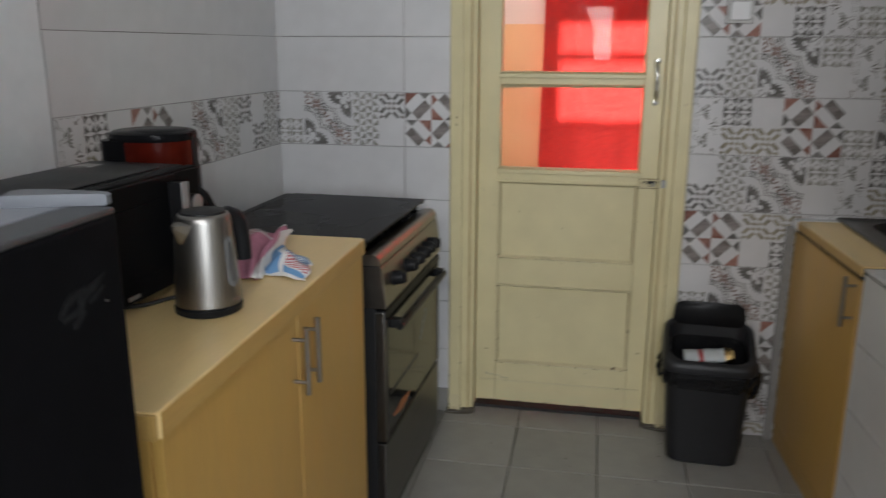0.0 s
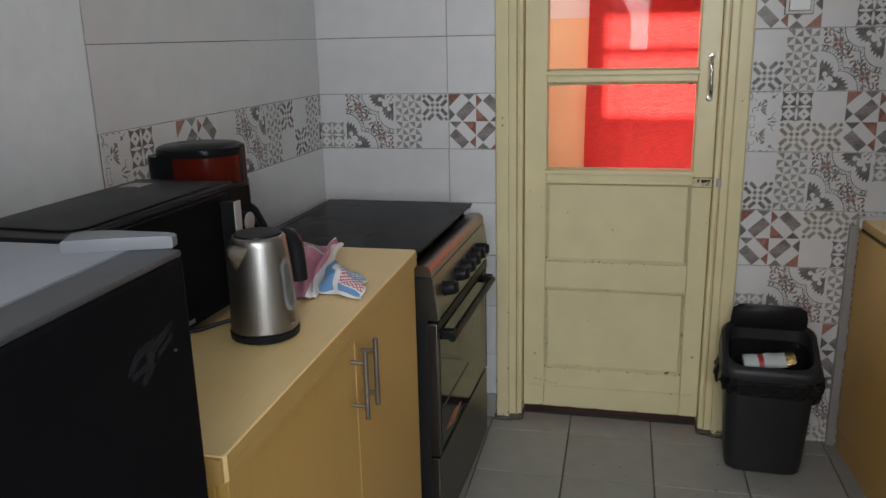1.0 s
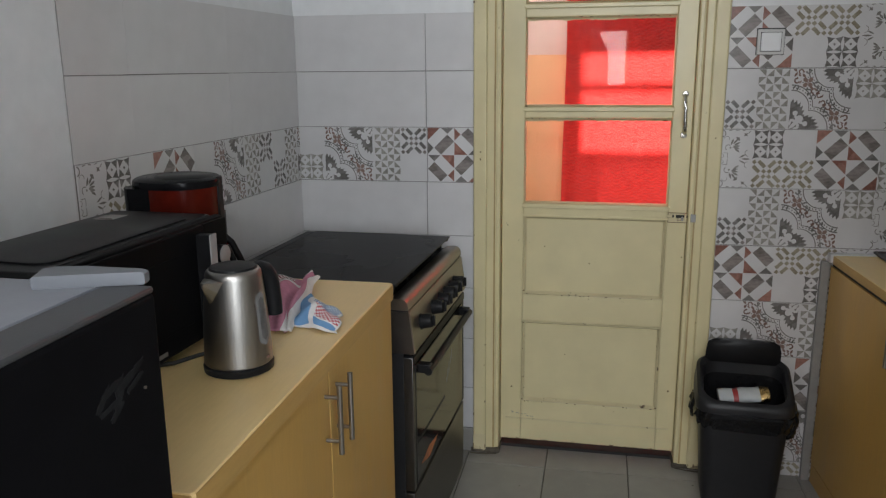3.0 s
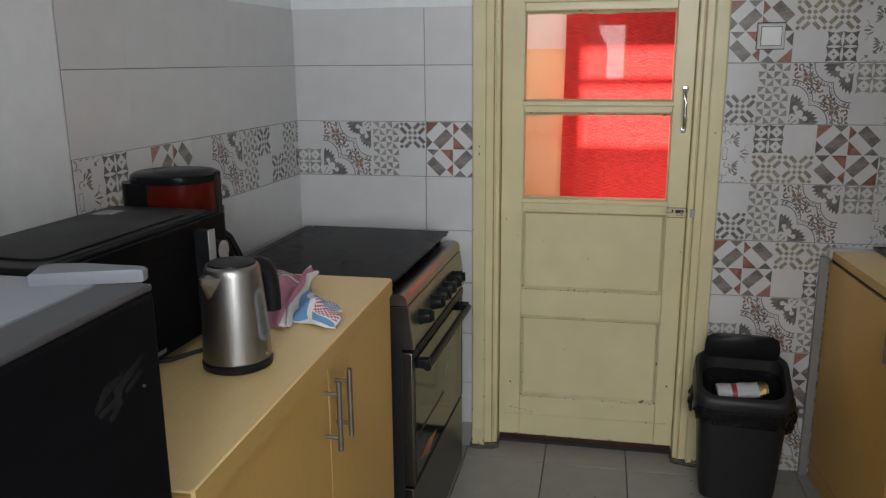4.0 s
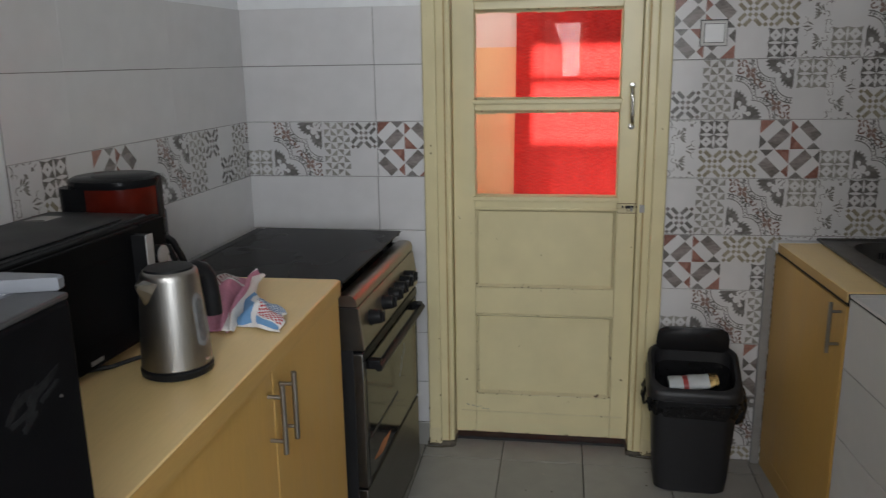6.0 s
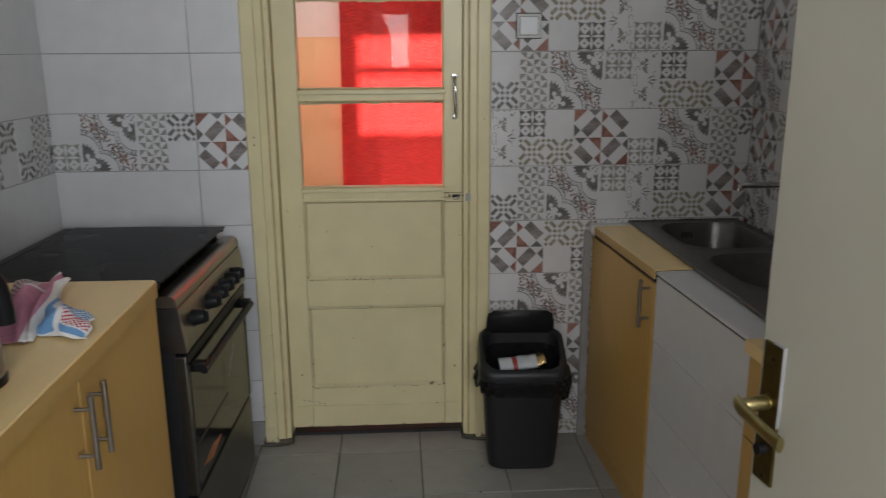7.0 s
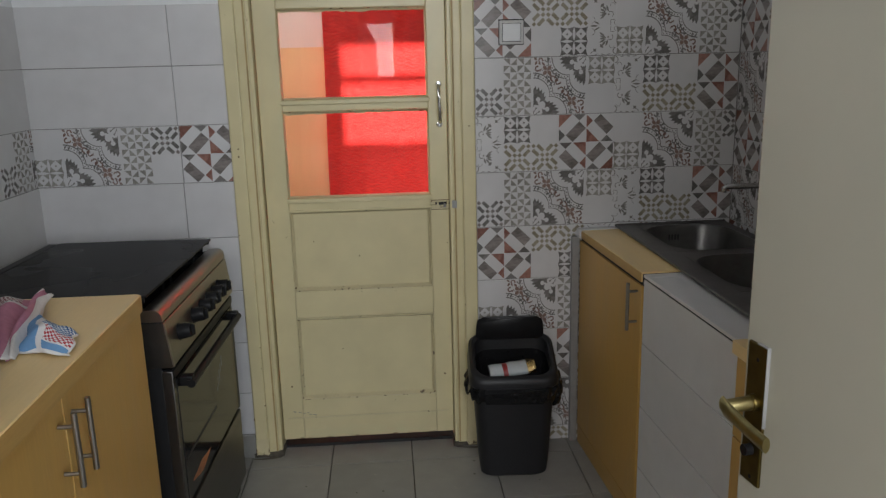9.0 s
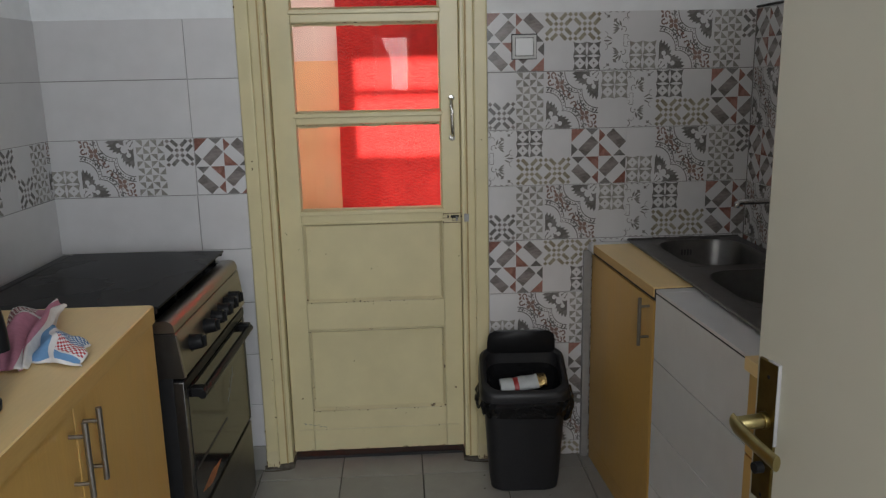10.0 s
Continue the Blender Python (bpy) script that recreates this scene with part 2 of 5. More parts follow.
def curtain_material():
    """Red herringbone weave that lets daylight through."""
    m = bpy.data.materials.new("red_herringbone_curtain")
    m.use_nodes = True
    n, l = m.node_tree.nodes, m.node_tree.links
    n.remove(n["Principled BSDF"])
    co = n.new("ShaderNodeTexCoord")
    sep = n.new("ShaderNodeSeparateXYZ")
    l.new(co.outputs["Object"], sep.inputs[0])
    zig = n.new("ShaderNodeMath")
    zig.operation = "PINGPONG"
    zig.inputs[1].default_value = 0.024
    l.new(sep.outputs["X"], zig.inputs[0])
    s1 = n.new("ShaderNodeMath")
    s1.operation = "MULTIPLY"
    s1.inputs[1].default_value = 0.55
    l.new(zig.outputs[0], s1.inputs[0])
    add = n.new("ShaderNodeMath")
    add.operation = "ADD"
    l.new(s1.outputs[0], add.inputs[0])
    l.new(sep.outputs["Z"], add.inputs[1])
    saw = n.new("ShaderNodeMath")
    saw.operation = "PINGPONG"
    saw.inputs[1].default_value = 0.0075
    rng = n.new("ShaderNodeMapRange")
    rng.inputs["From Max"].default_value = 0.0075
    l.new(saw.outputs[0], rng.inputs["Value"])
    noi = n.new("ShaderNodeTexNoise")
    noi.inputs["Scale"].default_value, noi.inputs["Detail"].default_value = 60, 6
    thread = n.new("ShaderNodeMapping")
    thread.inputs["Scale"].default_value = (0.7, 1, 2.4)
    l.new(co.outputs["Object"], thread.inputs["Vector"])
    l.new(thread.outputs["Vector"], noi.inputs["Vector"])
    warp = n.new("ShaderNodeTexNoise")
    warp.inputs["Scale"].default_value, warp.inputs["Detail"].default_value = 14, 3
    l.new(co.outputs["Object"], warp.inputs["Vector"])
    sway = n.new("ShaderNodeMath")
    sway.operation = "MULTIPLY_ADD"
    sway.inputs[1].default_value = 0.009
    l.new(warp.outputs["Fac"], sway.inputs[0])
    l.new(add.outputs[0], sway.inputs[2])
    l.new(sway.outputs[0], saw.inputs[0])
    mm = n.new("ShaderNodeMath")
    mm.operation = "MULTIPLY_ADD"
    mm.inputs[1].default_value = 0.25
    l.new(rng.outputs["Result"], mm.inputs[0])
    l.new(noi.outputs["Fac"], mm.inputs[2])
    mix = n.new("ShaderNodeMix")
    mix.data_type = "RGBA"
    mix.inputs["A"].default_value, mix.inputs["B"].default_value = (0.42, 0.014, 0.014, 1), (0.88, 0.070, 0.060, 1)
    r3 = n.new("ShaderNodeMapRange")
    r3.inputs["From Min"].default_value, r3.inputs["From Max"].default_value = 0.32, 0.92
    l.new(mm.outputs[0], r3.inputs["Value"])
    l.new(r3.outputs["Result"], mix.inputs["Factor"])
    dif, tra, sh = n.new("ShaderNodeBsdfDiffuse"), n.new("ShaderNodeBsdfTranslucent"), n.new("ShaderNodeMixShader")
    l.new(mix.outputs["Result"], dif.inputs["Color"])
    l.new(mix.outputs["Result"], tra.inputs["Color"])
    sh.inputs[0].default_value = 0.55
    l.new(dif.outputs[0], sh.inputs[1])
    l.new(tra.outputs[0], sh.inputs[2])
    l.new(sh.outputs[0], n["Material Output"].inputs["Surface"])
    return m


CURTAIN = curtain_material()
# Translucent white for the added pane that weakens light on the lower curtain.
DIMMER = bpy.data.materials.new("white_dimming_pane")
DIMMER.use_nodes = True
tl = DIMMER.node_tree.nodes.new("ShaderNodeBsdfTranslucent")
tl.inputs["Color"].default_value = (0.62, 0.62, 0.62, 1)
DIMMER.node_tree.links.new(tl.outputs[0], DIMMER.node_tree.nodes["Material Output"].inputs["Surface"])


def glass_material():
    m = bpy.data.materials.new("window_glass")
    m.use_nodes = True
    n, l = m.node_tree.nodes, m.node_tree.links
    n.remove(n["Principled BSDF"])
    tr, gl, fr, mx = n.new("ShaderNodeBsdfTransparent"), n.new("ShaderNodeBsdfGlossy"), n.new("ShaderNodeFresnel"), n.new("ShaderNodeMixShader")
    tr.inputs["Color"].default_value = (0.93, 0.95, 0.94, 1)
    gl.inputs["Roughness"].default_value = 0.015
    fr.inputs["IOR"].default_value = 1.5
    l.new(fr.outputs[0], mx.inputs[0])
    l.new(tr.outputs[0], mx.inputs[1])
    l.new(gl.outputs[0], mx.inputs[2])
    l.new(mx.outputs[0], n["Material Output"].inputs["Surface"])
    return m


GLASS = glass_material()


# ---- mesh helpers ----
def mesh_from(bm, name, mats, smooth=False):
    me = bpy.data.meshes.new(name)
    bmesh.ops.recalc_face_normals(bm, faces=bm.faces)
    bm.to_mesh(me)
    bm.free()
    for m in mats if isinstance(mats, (list, tuple)) else [mats]:
        me.materials.append(m)
    if smooth:
        me.set_sharp_from_angle(angle=radians(38))
        flat = me.attributes.get("flat")
        me.polygons.foreach_set("use_smooth", [not d.value for d in flat.data] if flat else [True] * len(me.polygons))
    return me


def part(name, bm, mats, parent=None, label="", smooth=True):
    """One mesh object, under its thing where there is one."""
    ob = new(name, mesh_from(bm, name, mats, smooth))
    if parent:
        ob.parent = parent
    if label:
        ob["label"] = label
    return ob


def thing(name, label, category, m=None, group="", kind=""):
    ob = new(name)
    if m is not None:
        ob.matrix_world = m
    return tagged(ob, label, category, group, kind)


def box(x0, x1, y0, y1, z0, z1, bevel=0.0, segs=2, bm=None):
    bm2 = bmesh.new()
    bmesh.ops.create_cube(bm2, size=1, matrix=Matrix.Translation(((x0 + x1) / 2, (y0 + y1) / 2, (z0 + z1) / 2)) @ Matrix.Diagonal((abs(x1 - x0), abs(y1 - y0), abs(z1 - z0), 1)))
    if bevel:
        bmesh.ops.bevel(bm2, geom=bm2.edges[:], offset=bevel, segments=segs, affect="EDGES", profile=0.5)
    flat = bm2.faces.layers.int.new("flat")
    bm2.normal_update()
    for f in bm2.faces:
        f[flat] = int(max(abs(c) for c in f.normal) > 0.9995)
    return merge(bm, bm2)


def merge(bm, bm2):
    if bm is None:
        return bm2
    me = bpy.data.meshes.new("tmp")
    bm2.to_mesh(me)
    bm2.free()
    bm.from_mesh(me)
    bpy.data.meshes.remove(me)
    return bm


def cyl(p0, p1, r0, r1=None, n=20, bm=None, bevel=0.0):
    p0, p1 = Vector(p0), Vector(p1)
    d = p1 - p0
    bm2 = bmesh.new()
    bmesh.ops.create_cone(bm2, cap_ends=True, segments=n, radius1=r0, radius2=r0 if r1 is None else r1, depth=d.length,
                          matrix=Matrix.Translation((p0 + p1) / 2) @ d.to_track_quat("Z", "Y").to_matrix().to_4x4())
    if bevel:
        rim = [e for e in bm2.edges if any(len(f.verts) > 4 for f in e.link_faces)]
        bmesh.ops.bevel(bm2, geom=rim, offset=bevel, segments=2, affect="EDGES", profile=0.5)
    return merge(bm, bm2)


def lathe(profile, n=40, bm=None, center=(0, 0, 0)):
    """A turned body from (radius, height) pairs."""
    bm2 = bmesh.new()
    rings = []
    for r, z in profile:
        rings.append([bm2.verts.new((center[0] + r * math.cos(2 * math.pi * k / n), center[1] + r * math.sin(2 * math.pi * k / n), center[2] + z)) for k in range(n)])
    for a, b in zip(rings, rings[1:]):
        for k in range(n):
            bm2.faces.new((a[k], a[(k + 1) % n], b[(k + 1) % n], b[k]))
    bm2.faces.new(rings[0])
    bm2.faces.new(rings[-1])
    return merge(bm, bm2)


def loft(rings, closed=True, caps=(True, True), bm=None):
    """A skin over rings of points."""
    bm2 = bmesh.new()
    vs = [[bm2.verts.new(p) for p in ring] for ring in rings]
    k = len(vs[0])
    for a, b in zip(vs, vs[1:]):
        for i in range(k if closed else k - 1):
            bm2.faces.new((a[i], a[(i + 1) % k], b[(i + 1) % k], b[i]))
    if closed and caps[0]:
        bm2.faces.new(vs[0])
    if closed and caps[1]:
        bm2.faces.new(vs[-1])
    return merge(bm, bm2)


def tube(points, r, n=10, bm=None):
    """A round bar along smooth points."""
    pts = [Vector(p) for p in points]
    rings = []
    up = Vector((0.13, 0.21, 0.97))
    for i, p in enumerate(pts):
        d = (pts[min(i + 1, len(pts) - 1)] - pts[max(i - 1, 0)]).normalized()
        a = d.cross(up).normalized()
        b = d.cross(a)
        rings.append([p + r * (math.cos(2 * math.pi * k / n) * a + math.sin(2 * math.pi * k / n) * b) for k in range(n)])
    return loft(rings, bm=bm)


def arc(c, r, a0, a1, n, plane="xz"):
    out = []
    for k in range(n + 1):
        a = radians(a0 + (a1 - a0) * k / n)
        u, v = r * math.cos(a), r * math.sin(a)
        out.append({"xz": (c[0] + u, c[1], c[2] + v), "xy": (c[0] + u, c[1] + v, c[2]), "yz": (c[0], c[1] + u, c[2] + v)}[plane])
    return out


def rrect(cx, cy, w, d, r, z, n=5):
    """A rounded rectangle ring at height z."""
    pts = []
    for sx, sy, a0 in ((1, 1, 0), (-1, 1, 90), (-1, -1, 180), (1, -1, 270)):
        for k in range(n + 1):
            a = radians(a0 + 90 * k / n)
            pts.append((cx + sx * (w / 2 - r) + r * math.cos(a), cy + sy * (d / 2 - r) + r * math.sin(a), z))
    return pts


# ---- setting ----
XL, XR, ZT = -0.495, 1.987, 1.66
DX0, DX1, DZ = 0.262, 0.948, 2.08


def structure(name, bm, mat, label, category="wall"):
    return tagged(part(name, bm, mat, smooth=False), label, category, kind="structure")


bm = box(-1.0, DX0, 0.0, 0.14, 0, 2.7)
box(DX1, 3.2, 0.0, 0.14, 0, 2.7, bm=bm)
box(DX0, DX1, 0.0, 0.14, DZ, 2.7, bm=bm)
wall_north = structure("wall_north", bm, PLASTER, "white plastered kitchen wall with tiled lower part")
# the west wall runs a little out of square
WEST_TURN = pose(XL, 0, 0, 0, 0, -2.8) @ pose(-XL, 0, 0)
wall_west = structure("wall_west", box(XL - 0.14, XL, -1.248, 0.0, 0, 2.7), PLASTER, "white plastered side wall with grey tiles below")
wall_west.matrix_world = WEST_TURN
wall_west_pier = structure("wall_west_pier", box(XL - 0.14, XL + 0.016, -4.47, -1.250, 0, 2.7, 0.012, 3), PLASTER, "white painted plaster wall beside the tiles")
wall_west_pier.matrix_world = WEST_TURN
wall_east = structure("wall_east", box(XR, XR + 0.14, -2.66, 0.0, 0, 2.7), PLASTER, "side wall tiled behind the sink")
wall_partition = structure("wall_partition", box(1.36, 3.2, -2.80, -2.663, 0, 2.7), REAR, "unseen wall beside the entrance, kept dark against bounced light")
# Unseen wall added to keep the rear lamps off the side surfaces.
wall_west_light_block = structure("wall_west_light_block", box(XL - 0.110, 0.14, -2.86, -2.74, 0, 2.7), REAR, "unseen wall added beside the refrigerator to block light")
wall_east_rear = structure("wall_east_rear", box(3.0, 3.14, -4.45, -2.803, 0, 2.7), REAR, "unseen wall closing the entrance space, kept dark")
bm = box(-0.95, 3.2, -4.59, -4.453, 2.58, 2.7)
box(-0.95, 0.09, -4.59, -4.453, 2.06, 2.58, bm=bm)
box(1.21, 3.2, -4.59, -4.453, 2.06, 2.58, bm=bm)
box(-0.95, -0.44, -4.59, -4.453, 0, 2.06, bm=bm)
box(0.09, 1.21, -4.59, -4.453, 2.06, 2.20, bm=bm)
box(-0.44, 0.0, -4.59, -4.453, 0, 0.88, bm=bm)
box(0.0, 0.55, -4.59, -4.453, 0, 2.06, bm=bm)
box(0.55, 0.83, -4.59, -4.453, 0, 1.30, bm=bm)
box(0.55, 0.83, -4.59, -4.453, 1.78, 2.06, bm=bm)
box(0.83, 1.24, -4.59, -4.453, 0, 2.06, bm=bm)
box(1.24, 1.86, -4.59, -4.453, 0, 0.88, bm=bm)
box(1.86, 3.2, -4.59, -4.453, 0, 2.06, bm=bm)
# Unseen wall; its openings are added around the rear lamps.
wall_south = structure("wall_south", bm, REAR, "unseen dark rear wall with openings for the rear lamps")
ceiling = structure("ceiling", box(-1.0, 3.2, -4.6, 0.14, 2.703, 2.8), CEILING, "plain white painted ceiling", "ceiling")
floor = structure("floor", box(-1.0, 3.2, -4.6, 1.6, -0.1, -0.008), FLOOR_GROUT, "floor of grey ceramic tiles with dark joints", "floor")

# room behind the glazed door
bm = box(-0.9, 0.50, 0.72, 0.86, 0, 1.522)
wall_back_room = structure("wall_back_room", bm, PEACH, "peach painted wall behind the glazed door")
structure("wall_back_room_top", box(-0.9, 0.50, 0.722, 0.86, 1.522, 2.7), PINK, "pale pink upper part of the wall")
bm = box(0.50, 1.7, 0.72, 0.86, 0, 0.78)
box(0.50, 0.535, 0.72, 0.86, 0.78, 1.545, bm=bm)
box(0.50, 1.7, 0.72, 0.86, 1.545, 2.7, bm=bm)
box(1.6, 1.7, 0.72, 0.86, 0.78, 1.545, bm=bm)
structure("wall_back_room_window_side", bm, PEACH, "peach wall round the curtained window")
structure("wall_back_room_west", box(-0.9, -0.76, 0.142, 0.72, 0, 2.7), PINK, "pale side wall of the back room")
structure("wall_back_room_east", box(1.56, 1.7, 0.142, 0.72, 0, 2.7), PEACH, "peach side wall of the back room")
structure("ceiling_back_room", box(-0.9, 1.7, 0.143, 0.86, 2.703, 2.8), CEILING, "plain ceiling of the back room", "ceiling")
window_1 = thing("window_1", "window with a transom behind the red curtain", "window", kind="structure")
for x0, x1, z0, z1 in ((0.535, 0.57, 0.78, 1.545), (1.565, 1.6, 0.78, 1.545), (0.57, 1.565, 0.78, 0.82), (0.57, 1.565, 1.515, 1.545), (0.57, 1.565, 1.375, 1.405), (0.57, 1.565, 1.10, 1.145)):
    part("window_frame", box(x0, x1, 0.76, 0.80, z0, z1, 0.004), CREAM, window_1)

# Added pane, unseen: gives the curtain its dimmer lower part.
part("dimming_pane", box(0.57, 1.565, 0.775, 0.778, 0.82, 1.10), DIMMER, window_1, "unseen white pane added to dim the lower curtain", smooth=False)

# floor tiles
TILE = 0.303
me_floor = mesh_from(box(-TILE / 2 + 0.002, TILE / 2 - 0.002, -TILE / 2 + 0.002, TILE / 2 - 0.002, -0.0075, 0.0, 0.0016, 1), "floor_tile", FLOOR_TILE)
for i in range(-4, 6):
    for j in range(-13, 3):
        ob = new("tile", me_floor)
        ob.parent = floor
        ob.matrix_world = pose(0.464 + TILE * (i + 0.5), -0.108 + TILE * (j + 0.5), random.uniform(-0.0006, 0.0006), 0, 0, random.choice((0, 90, 180, 270)))

# ---- printed wall tiles ----
# Each printed tile is 0.5 x 0.2 m; the print stands a hair above the glaze.
PRINT = [WALL_TILE, TAUPE, DARKGREY, BROWNGREY, RUST, OLIVE, LIGHTPRINT, WINE]
TP, DG, BG, RU, OL, LP, WI = 1, 2, 3, 4, 5, 6, 7


class Print:
    """Collects flat coloured shapes, in metres from the tile's lower left corner."""

    def __init__(self):
        self.shapes = []

    def poly(self, pts, c, lift=0):
        self.shapes.append((list(pts), c, lift))

    def disc(self, x, y, r, c, n=12, lift=0, sx=1.0, turn=0.0):
        t = radians(turn)
        self.poly([(x + r * sx * math.cos(a) * math.cos(t) - r * math.sin(a) * math.sin(t), y + r * sx * math.cos(a) * math.sin(t) + r * math.sin(a) * math.cos(t))
                   for a in (2 * math.pi * k / n for k in range(n))], c, lift)

    def lens(self, x, y, length, width, turn, c, lift=0, n=6):
        t = radians(turn)
        pts = []
        for k in range(2 * n):
            s = k / n if k < n else 2 - k / n
            w = width / 2 * math.sin(math.pi * s) * (1 if k < n else -1)
            u = (s - 0.5) * length
            pts.append((x + u * math.cos(t) - w * math.sin(t), y + u * math.sin(t) + w * math.cos(t)))
        self.poly(pts, c, lift)

    def band(self, cx, cy, r0, r1, a0, a1, c, n=14, lift=0):
        for k in range(n):
            a, b = radians(a0 + (a1 - a0) * k / n), radians(a0 + (a1 - a0) * (k + 1) / n)
            self.poly([(cx + r0 * math.cos(a), cy + r0 * math.sin(a)), (cx + r1 * math.cos(a), cy + r1 * math.sin(a)),
                       (cx + r1 * math.cos(b), cy + r1 * math.sin(b)), (cx + r0 * math.cos(b), cy + r0 * math.sin(b))], c, lift)


def print_triangles(p, x, y):
    s = 0.0245
    for i in range(4):
        for j in range(8):
            a, b = x + 0.001 + i * s, y + 0.002 + j * s
            q = [(a + 0.001, b + 0.001), (a + s - 0.001, b + 0.001), (a + s - 0.001, b + s - 0.001), (a + 0.001, b + s - 0.001)]
            skip = {(0, 0): 1, (1, 0): 2, (1, 1): 3, (0, 1): 0}[(i % 2, j % 2)]
            p.poly([q[n] for n in range(4) if n != skip], TP)


def print_star(p, x, y, c):
    """Four squares, each with dark corner leaves about a pale four-pointed star."""
    s, w = 0.0485, 0.0050
    h = s / 2
    r = h - w
    for i in range(2):
        for j in range(2):
            a, b = x + 0.0015 + h + i * s, y + 0.0015 + h + j * s
            edge = [(-h + h * k / 5, -h + w * math.sin(math.pi * k / 10)) for k in range(6)]
            star = [(-r * math.sin(math.pi / 2 * k / 8) ** 1.9, -r * math.cos(math.pi / 2 * k / 8) ** 1.9) for k in range(9)]
            for sx in (-1, 1):
                for sy in (-1, 1):
                    p.poly([(a - sx * u, b - sy * v) for u, v in edge + star[:5]], c)
                    p.poly([(a - sx * v, b - sy * u) for u, v in edge + star[:5]], c)
            p.disc(a, b, 0.0044, c, 4)


def print_cross(p, x, y, c1, c2, w=0.1):
    cx, cy, s = x + w / 2, y + 0.05, 0.0088
    for i in range(-1, 2):
        for j in range(-1, 2):
            u, v = (i - j) * s, (i + j) * s
            if (i + j) % 2:
                p.poly([(cx + u - s * .92, cy + v), (cx + u, cy + v - s * .92), (cx + u + s * .92, cy + v), (cx + u, cy + v + s * .92)], c1)
    for t in (45, 135, 225, 315):
        ct, st = math.cos(radians(t)), math.sin(radians(t))
        for off in (-0.0122, 0.0122):
            a0, a1, h = 0.0205, 0.0500, 0.0062
            p.poly([(cx + a * ct - (off + o) * st, cy + a * st + (off + o) * ct) for a, o in ((a0, -h), (a1, -h), (a1, h), (a0, h))], c2)
        p.poly([(cx + a * ct - o * st, cy + a * st + o * ct) for a, o in ((0.0515, -.0056), (0.0632, -.0056), (0.0632, .0056), (0.0515, .0056))], c1)
        p.poly([(cx + a * ct - o * st, cy + a * st + o * ct) for a, o in ((0.0125, -.0050), (0.0190, -.0050), (0.0190, .0050), (0.0125, .0050))], c2)


def print_chain(p, x, y):
    for k in range(2):
        print_cross(p, x + 0.1 * k, y, OL, OL)


def print_wheat(p, x, y):
    """Two leafy sprays, small corner flowers and scrolled outlines."""
    for cy, sg in ((0.062, -1), (0.138, 1)):
        bx, by = x + 0.070, y + cy
        for k, t in enumerate((100, 122, 143, 163, 184, 206)):
            r = 0.022 + 0.005 * math.sin(k * 1.3)
            tt = t if sg > 0 else -t
            p.lens(bx + r * math.cos(radians(tt)), by + r * math.sin(radians(tt)) * 0.9, 0.024, 0.0066, tt + sg * 10, LP)
        p.band(bx + 0.008, by, 0.0080, 0.0105, -60 * sg, 130 * sg, LP, 8)
        p.disc(bx + 0.001, by, 0.0032, LP, 7)
        p.lens(x + 0.048, y + 0.1 + sg * 0.068, 0.018, 0.010, 45 * sg, LP)
        p.lens(x + 0.048, y + 0.1 + sg * 0.068, 0.014, 0.006, 135 * sg, LP)
        fx, fy = x + 0.024, y + 0.1 + sg * 0.082
        for t in (0, 90):
            p.lens(fx, fy, 0.016, 0.0062, t + 45, LP)
        p.lens(fx - 0.011, fy + sg * 0.008, 0.014, 0.003, -45 * sg, LP)
        p.band(x + 0.100, y + 0.1 + sg * 0.085, 0.0096, 0.0124, 90, 270, LP, 9)
        p.band(x + 0.084, y + 0.1 + sg * 0.068, 0.0075, 0.0090, 0, 200 * sg, LP, 8)
        for k in range(3):
            p.lens(x + 0.030 + 0.022 * k, y + 0.1 + sg * 0.096, 0.014, 0.0028, 12 * (-1) ** k, LP)
        p.lens(x + 0.030, y + 0.1 + sg * 0.010, 0.024, 0.0052, 180 - 28 * sg, LP)
        p.band(x + 0.012, y + 0.1 + sg * 0.020, 0.010, 0.0116, -90 * sg, 80 * sg, LP, 8)
        p.poly([(x + 0.078, y + 0.1 + sg * 0.002), (x + 0.080, y + 0.1 + sg * 0.002), (x + 0.080, y + 0.1 + sg * 0.020), (x + 0.078, y + 0.1 + sg * 0.020)], LP)
        p.poly([(x + 0.080, y + 0.1 + sg * 0.019), (x + 0.093, y + 0.1 + sg * 0.019), (x + 0.093, y + 0.1 + sg * 0.021), (x + 0.080, y + 0.1 + sg * 0.021)], LP)
        p.band(x + 0.098, y + 0.1 + sg * 0.010, 0.006, 0.0075, 90, 270, LP, 8)
    p.lens(x + 0.020, y + 0.1, 0.030, 0.0060, 0, LP)


def print_diamond(p, x, y):
    """Four blocks, each a square on its tip split into a white and a brown bar, with coloured corner triangles."""
    s = 0.0985

    def block(bx, by, turn, *shapes):
        for c, *pts in shapes:
            p.poly([(bx + s * (1 - u if turn else u), by + s * (1 - v if turn else v)) for u, v in pts], c)
    first = ((BG, (.255, .255), (.51, .0), (1, .49), (.745, .745)), (RU, (0, 1), (0, .53), (.47, 1)), (DG, (.52, 1), (.98, 1), (.75, .77)), (DG, (0, .48), (0, .02), (.23, .25)))
    second = ((BG, (.255, .745), (.51, 1), (1, .51), (.745, .255)), (RU, (0, .98), (0, .52), (.23, .75)), (RU, (0, .48), (0, 0), (.48, 0)), (DG, (.52, 0), (.98, 0), (.75, .23)))
    for turn in (0, 1):
        block(x + (0.101 if turn else 0.001), y + (0.001 if turn else 0.101), turn, *first)
        block(x + (0.001 if turn else 0.101), y + (0.001 if turn else 0.101), turn, *second)


